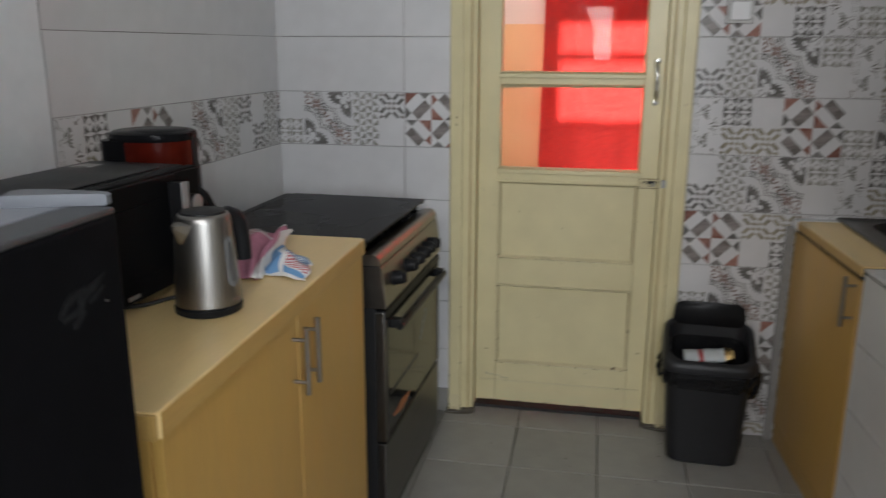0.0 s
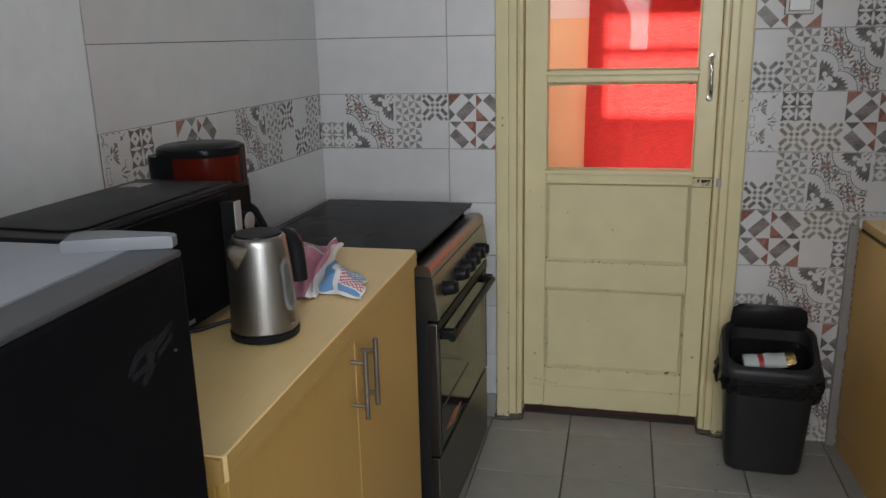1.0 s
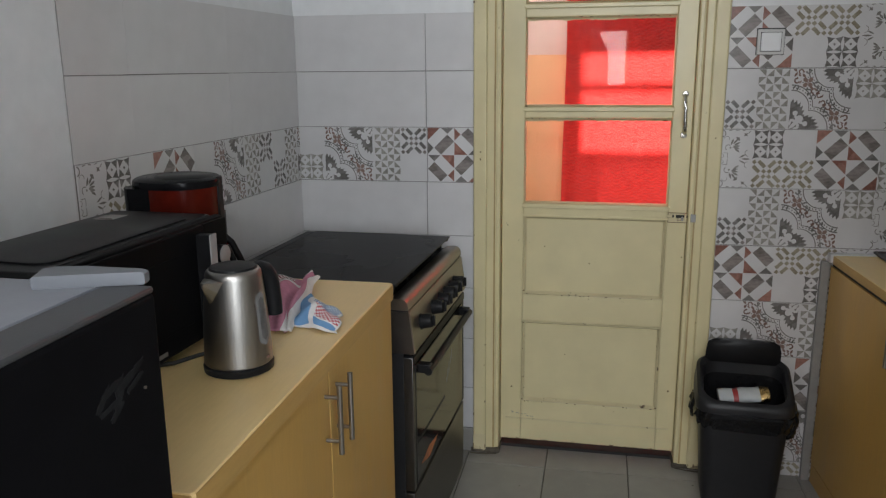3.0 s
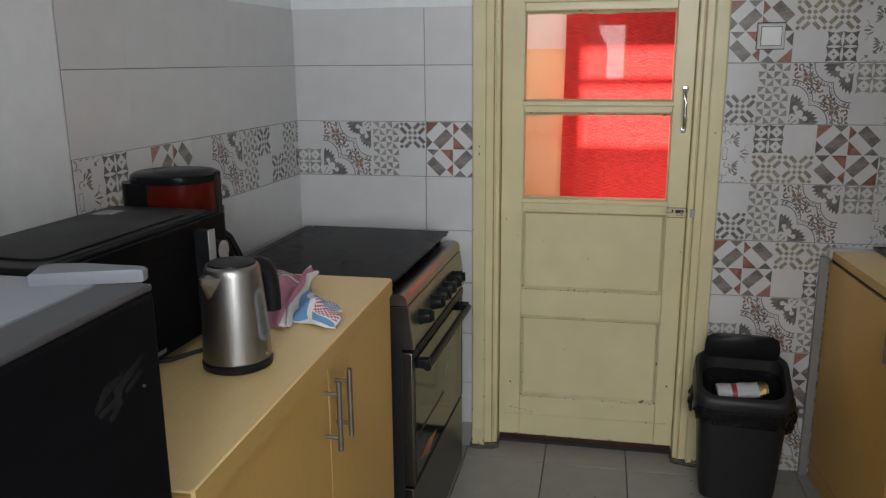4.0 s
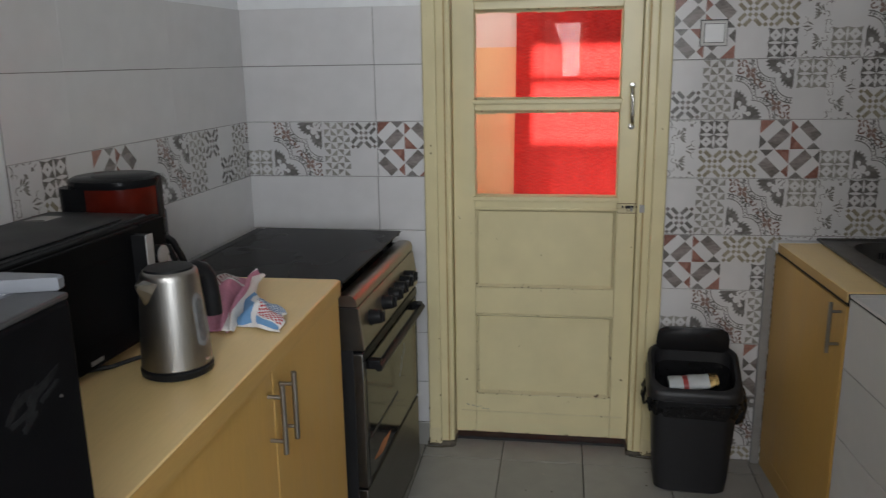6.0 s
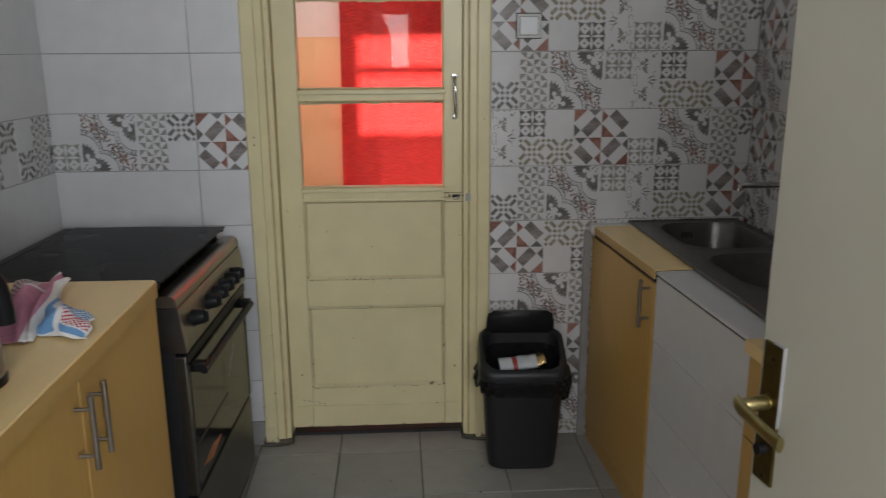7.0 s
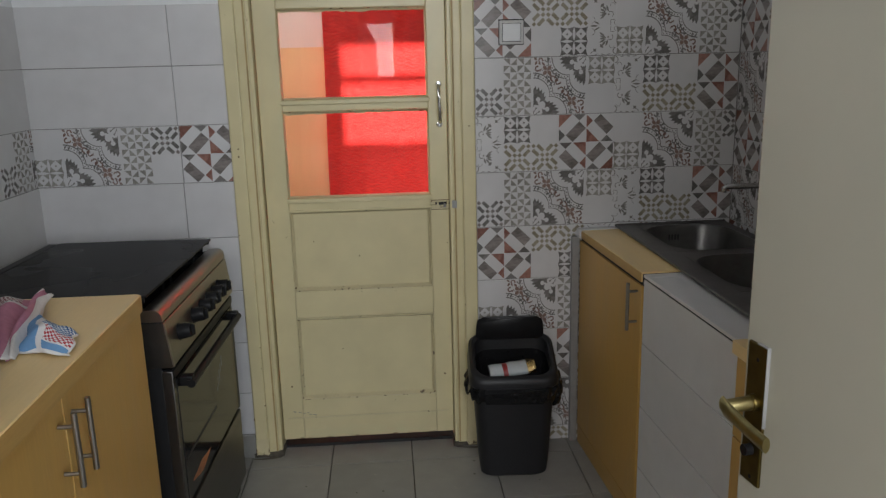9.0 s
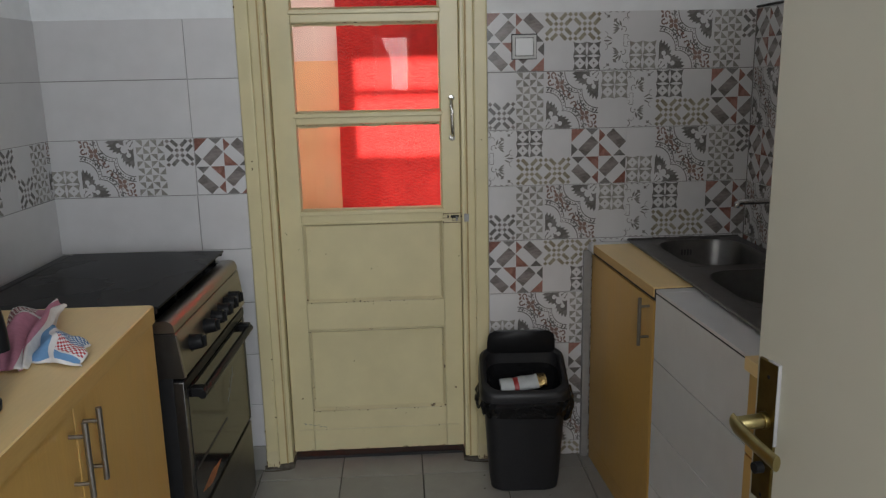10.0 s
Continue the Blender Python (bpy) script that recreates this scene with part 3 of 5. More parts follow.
def print_mandala(p, x, y):
    def reach(a):
        return 0.128 - 0.040 * (1 - abs(a - 45) / 45) ** 2.2

    def corner(flip):
        def q(r, a):
            u, v = r * math.cos(radians(a)), r * math.sin(radians(a))
            return (x + (0.2 - u if flip else u), y + (0.2 - v if flip else v))
        tip = [q(reach(a) * (0.80 if k % 2 else 0.70), a) for k, a in ((k, 1.5 + 87 * k / 22) for k in range(23))]
        for k in range(22):
            p.poly([q(0.002, 45), tip[k], tip[k + 1]], DG)
        # white three-lobed flower in the dark corner
        for r, a, l, w, t in ((0.022, 45, 0.040, 0.0125, 45), (0.048, 62, 0.022, 0.0085, 100), (0.048, 28, 0.022, 0.0085, -10), (0.026, 78, 0.026, 0.0085, 78), (0.026, 12, 0.026, 0.0085, 12)):
            u, v = q(r, a)
            p.lens(u, v, l, w, t + (180 if flip else 0), 0, 1)
        for r, a, e in ((0.050, 45, 0.0125), (0.058, 70, 0.0085), (0.058, 20, 0.0085), (0.036, 45, 0.0100), (0.034, 66, 0.0052), (0.034, 24, 0.0052)):
            u, v = q(r, a)
            p.disc(u, v, e, 0, 10, 1)
        for d0, d1 in ((-0.0006, 0.0030), (0.0160, 0.0198)):
            for k in range(22):
                a, b = 88.8 * k / 22 + 0.6, 88.8 * (k + 1) / 22 + 0.6
                p.poly([q(reach(a) + d0, a), q(reach(a) + d1, a), q(reach(b) + d1, b), q(reach(b) + d0, b)], DG)
        for k in range(19):
            a = 3 + 84 * k / 18
            u, v = q(reach(a) + 0.0098, a)
            p.disc(u, v, 0.0026, DG, 6)
    first = len(p.shapes)
    corner(False)
    corner(True)
    for fx, fy, sg in ((0.053, 0.154, 1), (0.147, 0.046, -1)):
        for k in range(4):
            a = radians(45 + 90 * k)
            p.disc(x + fx + 0.0116 * math.cos(a), y + fy + 0.0116 * math.sin(a), 0.0072, WI, 9, 0, 1.25, 45 + 90 * k)
        p.disc(x + fx, y + fy, 0.0026, WI, 7)
        for k in range(4):
            a = radians(90 * k)
            p.disc(x + fx + 0.0165 * math.cos(a), y + fy + 0.0165 * math.sin(a), 0.0024, DG, 6)
        # scrolls round the flower
        for u, v, a0, r, c in ((-0.036, 0.006, 90, 0.0085, WI), (-0.024, 0.034, 0, 0.008, WI), (0.000, 0.036, 200, 0.0075, DG), (-0.036, -0.016, 300, 0.007, DG), (0.028, -0.006, 60, 0.008, DG),
                               (0.006, -0.030, 240, 0.008, DG), (0.022, -0.028, 20, 0.0085, WI), (0.038, -0.022, 150, 0.0065, DG), (0.022, -0.046, 320, 0.0065, DG), (0.040, -0.042, 100, 0.0075, WI)):
            cx, cy, r = x + fx + sg * u, y + fy + sg * v, r * 1.22
            t0 = a0 + (180 if sg < 0 else 0)
            p.band(cx, cy, r * 0.52, r, t0, t0 + 250, c, 8)
            p.disc(cx + 0.8 * r * math.cos(radians(t0)), cy + 0.8 * r * math.sin(radians(t0)), r * 0.36, c, 7)
            p.lens(cx + 1.2 * r * math.cos(radians(t0 + 250)), cy + 1.2 * r * math.sin(radians(t0 + 250)), r * 1.3, r * 0.5, t0 + 330, c)
        for u, v, t in ((-0.041, 0.026, 60), (-0.014, 0.022, 135), (0.012, -0.016, 135), (0.034, -0.034, 45), (-0.044, 0.041, 135)):
            p.lens(x + fx + sg * u, y + fy + sg * v, 0.018, 0.0085, t, WI)
    # the print is a little narrower than its square
    p.shapes[first:] = [([(x + 0.1 + (u - x - 0.1) * 0.945, v) for u, v in pts], c, lift) for pts, c, lift in p.shapes[first:]]


def tile_mesh(kind, x0=0.0, x1=0.5, y0=0.0, y1=0.2):
    """A tile in the xz plane, face towards -y, cut to the given part of the full 0.5 x 0.2."""
    g = 0.0011
    gx = 0.0002 if kind == "tight" else g
    bm = bmesh.new()
    zf, zb, c = -0.008, 0.0, 0.0003 if kind == "tight" else 0.0012
    front = [(x0 + gx + c, zf, y0 + g + c), (x1 - gx - c, zf, y0 + g + c), (x1 - gx - c, zf, y1 - g - c), (x0 + gx + c, zf, y1 - g - c)]
    mid = [(x0 + gx, zf + c, y0 + g), (x1 - gx, zf + c, y0 + g), (x1 - gx, zf + c, y1 - g), (x0 + gx, zf + c, y1 - g)]
    back = [(u, zb, v) for u, _, v in mid]
    rings = [[bm.verts.new(p) for p in r] for r in (front, mid, back)]
    bm.faces.new(rings[0])
    for a, b in zip(rings, rings[1:]):
        for k in range(4):
            bm.faces.new((a[k], a[(k + 1) % 4], b[(k + 1) % 4], b[k]))
    bmesh.ops.recalc_face_normals(bm, faces=bm.faces)
    if kind in "AB":
        p = Print()
        if kind == "A":
            print_star(p, 0.0, 0.0, TP)
            print_mandala(p, 0.1, 0.0)
            print_triangles(p, 0.3, 0.0)
            print_cross(p, 0.4, 0.1, BG, DG)
        else:
            print_diamond(p, 0.0, 0.0)
            print_chain(p, 0.2, 0.1)
            print_star(p, 0.3, 0.0, DG)
            print_wheat(p, 0.4, 0.0)
        flat = bmesh.new()
        for rank, (pts, c2, lift) in enumerate(p.shapes):
            vs = [flat.verts.new((min(max(u, 0.002), 0.498), zf - 0.0003 - 0.0000015 * rank - 0.0010 * lift, min(max(v, 0.002), 0.198))) for u, v in pts]
            try:
                flat.faces.new(vs).material_index = c2
            except ValueError:
                pass
        for co, no in (((x0 + 0.002, 0, 0), (-1, 0, 0)), ((x1 - 0.002, 0, 0), (1, 0, 0)), ((0, 0, y0 + 0.002), (0, 0, -1)), ((0, 0, y1 - 0.002), (0, 0, 1))):
            bmesh.ops.bisect_plane(flat, geom=flat.verts[:] + flat.edges[:] + flat.faces[:], plane_co=co, plane_no=no, clear_outer=True)
        for f in flat.faces:
            if f.normal.y > 0:
                f.normal_flip()
        bm = merge(bm, flat)
    me = bpy.data.meshes.new("tile_" + kind)
    bm.to_mesh(me)
    bm.free()
    for m in PRINT if kind in "AB" else [WALL_TILE]:
        me.materials.append(m)
    return me


MESHES = {}


def lay(parent, kind, m, x0=0.0, x1=0.5, y0=0.0, y1=0.2, turned=False):
    """Lay one tile; m maps the wall's (along, out, up) to the world. turned: upside down."""
    key = (kind, round(x0, 3), round(x1, 3), round(y0, 3), round(y1, 3))
    if key not in MESHES:
        MESHES[key] = tile_mesh(*key)
    ob = new("tile", MESHES[key])
    ob.parent = parent
    tiny = pose(random.uniform(-.0004, .0004), random.uniform(-.0004, .0003), random.uniform(-.0004, .0004))
    ob.matrix_world = m @ tiny @ (Matrix.Translation((0.5, 0, 0.2)) @ Matrix.Diagonal((-1, 1, -1, 1)).to_4x4() if turned else Matrix.Identity(4))


def grout(parent, bm):
    return part("grout", bm, GROUT, parent, smooth=False)


ROWS = [ZT - 0.2 * (k + 1) for k in range(9)]
# wall beside the cooker
grout(wall_north, box(XL, 0.20, -0.0055, -0.0005, 0.0, ZT - 0.002))
for k, z in enumerate(ROWS):
    lo = 0.06 if z < 0 else 0.0
    kind = "A" if k == 2 else "plain"
    lay(wall_north, kind, pose(-0.496, 0, z), 0.005, 0.498 if k != 2 else 0.5, lo if z > -.1 else .1)
    lay(wall_north, "B" if k == 2 else "plain", pose(0.004 if k == 2 else 0.002, 0, z), 0.0, 0.194, lo if z > -.1 else .1)
# wall beside the door, printed all over
grout(wall_north, box(1.02, XR, -0.0055, -0.0005, 0.0, ZT - 0.002))
LAYOUT = [("B", 0, "A", 0), ("A", 1, "B", 1), ("B", 1, "A", 0), ("A", 1, "B", 1), ("B", 0, "A", 0), ("A", 0, "B", 0), ("B", 1, "A", 1), ("A", 1, "B", 0)]
for k, z in enumerate(ROWS[:8]):
    a, ta, b, tb = LAYOUT[k]
    lay(wall_north, a, pose(1.031, 0, z), turned=ta)
    lay(wall_north, b, pose(1.528, 0, z), turned=tb, **({"x0": 0.050} if tb else {"x1": 0.450}))
lay(wall_north, "B", pose(1.031, 0, -0.14), y0=0.142)
lay(wall_north, "A", pose(1.531, 0, -0.14), x1=0.447, y0=0.142)
# wall behind the sink
EAST = pose(XR, 0, 0, 0, 0, -90)
grout(wall_east, box(XR - 0.0055, XR - 0.0005, -2.6, -0.009, 0.0, ZT - 0.002))
for k, z in enumerate(ROWS[:8]):
    for j in range(6):
        kk = (k + j) % 2
        lay(wall_east, "BA"[kk], EAST @ pose(0.009 + 0.5 * j - (0.2 if k % 2 else 0.0), 0, z), turned=(k + j // 2) % 2, **({"x0": 0.2} if j == 0 and k % 2 and not (k + j // 2) % 2 else {"x1": 0.3} if j == 0 and k % 2 else {}))
# Thin black tube along the top edge of the east tiles.
tagged(part("tile_top_line", tube([(XR - 0.010, -0.012 - 0.11 * k, ZT + 0.005 + 0.0015 * math.sin(k)) for k in range(24)], 0.0042, 8), CABLE), "thin black line along the top of the tiles", "cable")
# wall behind the cooker and the worktop
WEST = WEST_TURN @ pose(XL, 0, 0, 0, 0, 90)
grout(wall_west, box(XL + 0.0005, XL + 0.0055, -1.247, -0.009, 0.0, ZT - 0.002))
for k, z in enumerate(ROWS[:8]):
    if k == 2:
        lay(wall_west, "B", WEST @ pose(-1.242, 0, z), turned=True)
        lay(wall_west, "A", WEST @ pose(-0.742, 0, z))
        lay(wall_west, "A", WEST @ pose(-0.242, 0, z), turned=True, x0=0.266)
    else:
        for j in range(2):
            lay(wall_west, "tight", WEST @ pose(-0.51 - 0.5 * j, 0, z))
        lay(wall_west, "tight", WEST @ pose(-1.51, 0, z), 0.266, 0.5)

# skirting piece between cooker and door
tagged(part("baseboard", box(-0.42, 0.176, -0.022, -0.009, 0, 0.095, 0.003), FLOOR_TILE), "grey tile skirting beside the door frame", "skirting", kind="structure")


# ---- glazed door ----
def door_frame():
    t = thing("door_1_frame", "cream painted wooden door frame with chipped feet", "door frame", kind="structure")
    for side, xo, xi in (("L", 0.178, DX0), ("R", 1.030, DX1)):
        s = 1 if xi > xo else -1
        bm = box(min(xo, xo + s * 0.048), max(xo, xo + s * 0.048), -0.030, 0.0, 0.012, 2.16, 0.006)
        box(*sorted((xo + s * 0.046, xi + s * 0.0)), -0.018, 0.0, 0.010, 2.16, 0.005, bm=bm)
        part("architrave", bm, CREAM, t)
        bm = box(*sorted((xi - s * 0.004, xi + s * 0.012)), -0.012, 0.14, 0.0, 2.09, 0.003)
        part("jamb", bm, CREAM, t)
        # brown strip paints the shade of the rebate beside the jamb
        part("groove", box(*sorted((xi - s * 0.010, xi - s * 0.0045)), -0.0192, -0.012, 0.02, 2.08), REBATE_SHADE, t, "brown strip shading the rebate along the frame", smooth=False)
        bm = box(*sorted((xo - s * 0.0006, xo + s * 0.0486)), -0.0308, -0.001, 0.016, 0.075, 0.005)
        for v in bm.verts:
            v.co += Vector((random.uniform(-.001, .001), random.uniform(-.001, .0005), random.uniform(-.012, .012)))
        part("chipped_foot", bm, CREAM_WORN, t, "chipped foot with bare dark patches")
        bm = box(*sorted((xo - s * 0.008, xi + s * 0.018)), -0.026, 0.05, 0.0, 0.016, 0.004)
        for q in range(5):
            cyl((xo - s * 0.002, -0.006 - 0.004 * q, 0.0), (xo + s * random.uniform(0.0, .004), -0.004 - 0.004 * q, random.uniform(.03, .085)), 0.0035, 0.001, 6, bm=bm)
        for v in bm.verts:
            v.co += Vector((random.uniform(-.004, .004), random.uniform(-.004, .004), random.uniform(-.001, .006)))
        part("broken_base", bm, DIRT, t)
        rnd = random.Random(11 if s > 0 else 12)
        bm = bmesh.new()
        for k in range(12):
            x = xo + s * (rnd.choice((0.002, 0.024, 0.046)) + rnd.uniform(-.003, .003))
            z = 0.02 + 1.7 * rnd.random() ** 2.5
            w, h = rnd.uniform(.0012, .0038), rnd.uniform(.002, .007) * (1.6 if z < 0.2 else 1)
            ring = [(x + w * math.cos(a) * rnd.uniform(.5, 1.1), z + h * math.sin(a) * rnd.uniform(.5, 1.1)) for a in (2 * math.pi * q / 8 for q in range(8))]
            loft([[(u, yy, v) for u, v in ring] for yy in (-0.0298, -0.0312)], bm=bm)
        part("paint_chips", bm, CHIP_SHADE, t, "dark chips down to the wood", smooth=False)
        pts = [(xo - s * 0.010, -0.034), (xo + s * 0.018, -0.040), (xo + s * 0.052, -0.034), (xi + s * 0.006, -0.024), (xi + s * 0.016, 0.004)]
        bm = loft([[(x + rnd.uniform(-.002, .002), y + rnd.uniform(-.003, .003) + e * 0.006, z) for x, y in pts] for e, z in ((-1, 0.0008), (0, 0.0045), (1, 0.0008))], closed=False, caps=(False, False))
        part("broken_mortar", bm, DIRT, t, "crumbled dark mortar at the foot")
    part("head", box(0.178, 1.030, -0.030, 0.0, 2.085, 2.16, 0.006), CREAM, t)
    part("head_jamb", box(DX0, DX1, -0.012, 0.14, 2.07, 2.09, 0.003), CREAM, t)
    return t


def moulding(bm, x0, x1, z0, z1, y, w=0.012, d=0.010):
    """A bevelled strip round the inside of an opening."""
    outer = [(x0, y, z0), (x1, y, z0), (x1, y, z1), (x0, y, z1)]
    inner = [(x0 + w, y + d, z0 + w), (x1 - w, y + d, z0 + w), (x1 - w, y + d, z1 - w), (x0 + w, y + d, z1 - w)]
    ridge = [(x0 + w * 0.35, y - 0.004, z0 + w * 0.35), (x1 - w * 0.35, y - 0.004, z0 + w * 0.35), (x1 - w * 0.35, y - 0.004, z1 - w * 0.35), (x0 + w * 0.35, y - 0.004, z1 - w * 0.35)]
    rings = [[bm.verts.new(p) for p in r] for r in (outer, ridge, inner)]
    for a, b in zip(rings, rings[1:]):
        for k in range(4):
            bm.faces.new((a[k], a[(k + 1) % 4], b[(k + 1) % 4], b[k]))


def glazed_door():
    d = thing("door_1", "closed cream painted wooden door with glass panes", "door", kind="structure")
    y0, y1 = 0.030, 0.068
    X0, X1 = 0.277, 0.935
    xa, xb = 0.356, 0.868
    for x0, x1 in ((X0, xa), (xb, X1)):
        part("stile", box(x0, x1, y0, y1, 0.042, 2.066, 0.003), CREAM, d)
    rails = ((0.042, 0.205), (0.532, 0.636), (0.938, 0.985), (1.293, 1.334), (1.640, 1.686), (1.985, 2.066))
    for z0, z1 in rails:
        part("rail", box(xa, xb, y0 + 0.0008, y1, z0, z1, 0.003), CREAM, d)
    for z0, z1 in ((0.205, 0.532), (0.636, 0.938)):
        part("panel", box(xa - 0.004, xb + 0.004, y0 + 0.014, y0 + 0.028, z0 - 0.004, z1 + 0.004), CREAM, d, smooth=False)
        bm = bmesh.new()
        moulding(bm, xa, xb, z0, z1, y0)
        part("moulding", bm, CREAM_WORN, d, smooth=False)
    for z0, z1 in ((0.985, 1.293), (1.334, 1.640), (1.686, 1.985)):
        pane = part("pane", box(xa, xb, y0 + 0.017, y0 + 0.020, z0, z1), GLASS, d, "clear glass pane", smooth=False)
        pane.visible_shadow = False
        bm = bmesh.new()
        moulding(bm, xa, xb, z0, z1, y0, 0.006, 0.014)
        part("glazing_bead", bm, CREAM, d, smooth=False)
        low = [(xa + 0.004 + (xb - xa - 0.008) * q / 60, z1 - 0.0095 - 0.0032 * abs(noise.noise(Vector((q * 0.37, z1 * 9, 0)))) - (0.003 if noise.noise(Vector((q * 0.21, z1 * 5, 3))) > 0.25 else 0)) for q in range(61)]
        bm = loft([[(x, y0 + 0.0165, z1 - 0.004) for x, z in low], [(x, y0 + 0.0105, z1 - 0.006) for x, z in low], [(x, y0 + 0.0150, z) for x, z in low]], closed=False, caps=(False, False))
        part("putty", bm, CREAM_WORN, d, "rough old putty", smooth=False)
    # ledges that stand proud below the panes
    for z in (0.981, 1.330, 1.682):
        part("ledge", box(xa - 0.006, xb + 0.006, y0 - 0.009, y0 + 0.002, z - 0.014, z + 0.002, 0.003), CREAM, d)
    part("ledge", box(xa - 0.004, xb + 0.004, y0 - 0.005, y0 + 0.002, 0.934, 0.942, 0.002), CREAM, d)
    # lower weather strip line
    part("bottom_strip", box(X0 + 0.02, X1 - 0.02, y0 - 0.003, y0 + 0.001, 0.128, 0.133, 0.001), CREAM_WORN, d)
    # handle
    h = part("door_handle", tube([(0.905, y0 - 0.004, 1.372), (0.905, y0 - 0.020, 1.368), (0.905, y0 - 0.033, 1.350), (0.906, y0 - 0.036, 1.325), (0.907, y0 - 0.036, 1.285), (0.908, y0 - 0.034, 1.262), (0.909, y0 - 0.020, 1.246), (0.909, y0 - 0.004, 1.242)], 0.0062), CHROME, d, "worn metal pull handle")
    for z in (1.376, 1.236):
        bm = cyl((0.907, y0 + 0.001, z), (0.907, y0 - 0.006, z), 0.012, 0.010, 14, bevel=0.001)
        part("handle_plate", bm, CHROME, h)
    b = part("bolt_plate", box(0.872, 0.936, y0 - 0.003, y0 + 0.001, 0.928, 0.960, 0.001), CREAM_WORN, d, "painted barrel bolt plate")
    # brown outline paints the plate's shadow on the stile
    part("bolt_shadow_gap", box(0.870, 0.938, y0 - 0.0012, y0 + 0.0005, 0.9255, 0.9625), CHIP_SHADE, b, smooth=False)
    part("bolt", tube([(0.868, y0 - 0.010, 0.951), (0.962, y0 - 0.010, 0.951)], 0.0048), DARK_STEEL, b, "dark worn sliding bolt")
    part("bolt_end", tube([(0.866, y0 - 0.010, 0.951), (0.884, y0 - 0.010, 0.951)], 0.0056), CREAM_WORN, b)
    part("bolt_knob", cyl((0.918, y0 - 0.008, 0.951), (0.918, y0 - 0.024, 0.940), 0.0042), SATIN, b, "bare metal knob")
    for x in (0.893, 0.929):
        part("bolt_loop", box(x - 0.0035, x + 0.0035, y0 - 0.017, y0 - 0.002, 0.941, 0.961, 0.002), CREAM_WORN, b)
    part("bolt_slot", box(0.899, 0.923, y0 - 0.0036, y0 - 0.0026, 0.944, 0.949), INSIDE, b, smooth=False)
    part("bolt_keep", box(0.943, 0.960, -0.022, -0.004, 0.938, 0.966, 0.002), SATIN, b, "worn metal keep on the frame")
    # chips, nail heads and scuffs in the paint
    rnd = random.Random(5)
    bm = bmesh.new()

    def chip(x, z, w, h, y):
        ring = [(x + w * math.cos(a) * rnd.uniform(.5, 1.1), z + h * math.sin(a) * rnd.uniform(.5, 1.1)) for a in (2 * math.pi * k / 9 for k in range(9))]
        loft([[(u, yy, v) for u, v in ring] for yy in (y + 0.0006, y - 0.0005)], bm=bm)
    for z, y in ((0.2065, y0 - 0.0038), (0.638, y0 - 0.0038)):
        for k in range(9):
            chip(rnd.uniform(xa + 0.01, xb - 0.01), z + rnd.uniform(-.001, .001), rnd.uniform(.002, .007), rnd.uniform(.0008, .0020), y)
    for z in (1.2915, 1.6385):
        for k in range(9):
            chip(rnd.uniform(xa + 0.01, xb - 0.01), z + rnd.uniform(-.002, .001), rnd.uniform(.004, .012), rnd.uniform(.0008, .0016), y0 - 0.0038)
    for x, z in ((0.361, 0.651), (0.864, 0.213), (0.361, 0.213), (0.320, 0.262), (0.905, 0.285)):
        chip(x, z, 0.0045, 0.004, y0 - 0.0036)
    for x, z in ((0.435, 0.82), (0.52, 0.40), (0.60, 0.76), (0.298, 0.90), (0.925, 0.80)):
        chip(x, z, 0.0022, 0.003, y0 + (0.0135 if 0.36 < x < 0.86 else -0.0001))
    for k in range(12):
        chip(rnd.uniform(X0 + 0.01, X1 - 0.01), 0.0445 + rnd.uniform(-.001, .003), rnd.uniform(.004, .016), rnd.uniform(.001, .004), y0 - 0.0004)
    part("paint_chips", bm, CHIP_SHADE, d, "dark chips in the old paint", smooth=False)
    bm = bmesh.new()
    for k in range(9):
        chip(0.318 + 0.011 * k + rnd.uniform(-.004, .004), 0.158 - 0.0022 * k + rnd.uniform(-.004, .004), rnd.uniform(.003, .009), rnd.uniform(.0015, .004), y0 - 0.0002)
    part("scuff", bm, SCUFF, d, "grey scuff low on the door", smooth=False)
    return d


door_frame()
glazed_door()
# Near-black colour puts the shade under the door into this strip.
tagged(part("threshold", box(DX0 + 0.012, DX1 - 0.012, 0.045, 0.139, -0.006, 0.012, 0.003), INSIDE), "near-black threshold strip for the shaded gap under the door", "threshold", kind="structure")

# ---- curtain and lamp behind the door ----
bm = bmesh.new()
nx, nz = 110, 60
grid = []
for j in range(nz + 1):
    z = 0.25 + 1.95 * j / nz
    row = []
    for i in range(nx + 1):
        x = 0.468 + 1.0 * i / nx + 0.004 * math.sin(z * 5) * (1 - i / nx)
        y = 0.60 + 0.005 * math.sin(x * 22 + 0.5 * math.sin(z * 2)) + 0.002 * math.sin(x * 61 + z)
        row.append(bm.verts.new((x, y, z)))
    grid.append(row)
for j in range(nz):
    for i in range(nx):
        bm.faces.new((grid[j][i], grid[j][i + 1], grid[j + 1][i + 1], grid[j + 1][i]))
cur = part("curtain", bm, CURTAIN)
tagged(cur, "bright red herringbone curtain hanging before a sunlit window", "curtain")
tagged(part("curtain_rod", tube([(0.44, 0.60, 2.2), (1.52, 0.60, 2.2)], 0.012), CHROME), "thin metal curtain rod above the red curtain", "curtain rod")
lamp = thing("ceiling_lamp", "white round hanging lamp behind the glazed door", "lamp", pose(0.60, 0.40, 1.86))
part("shade", lathe([(0.012, 0.075), (0.03, 0.07), (0.07, 0.03), (0.085, 0.0), (0.078, 0.0), (0.05, 0.03), (0.01, 0.06)], 30), WHITE_PLASTIC, lamp)
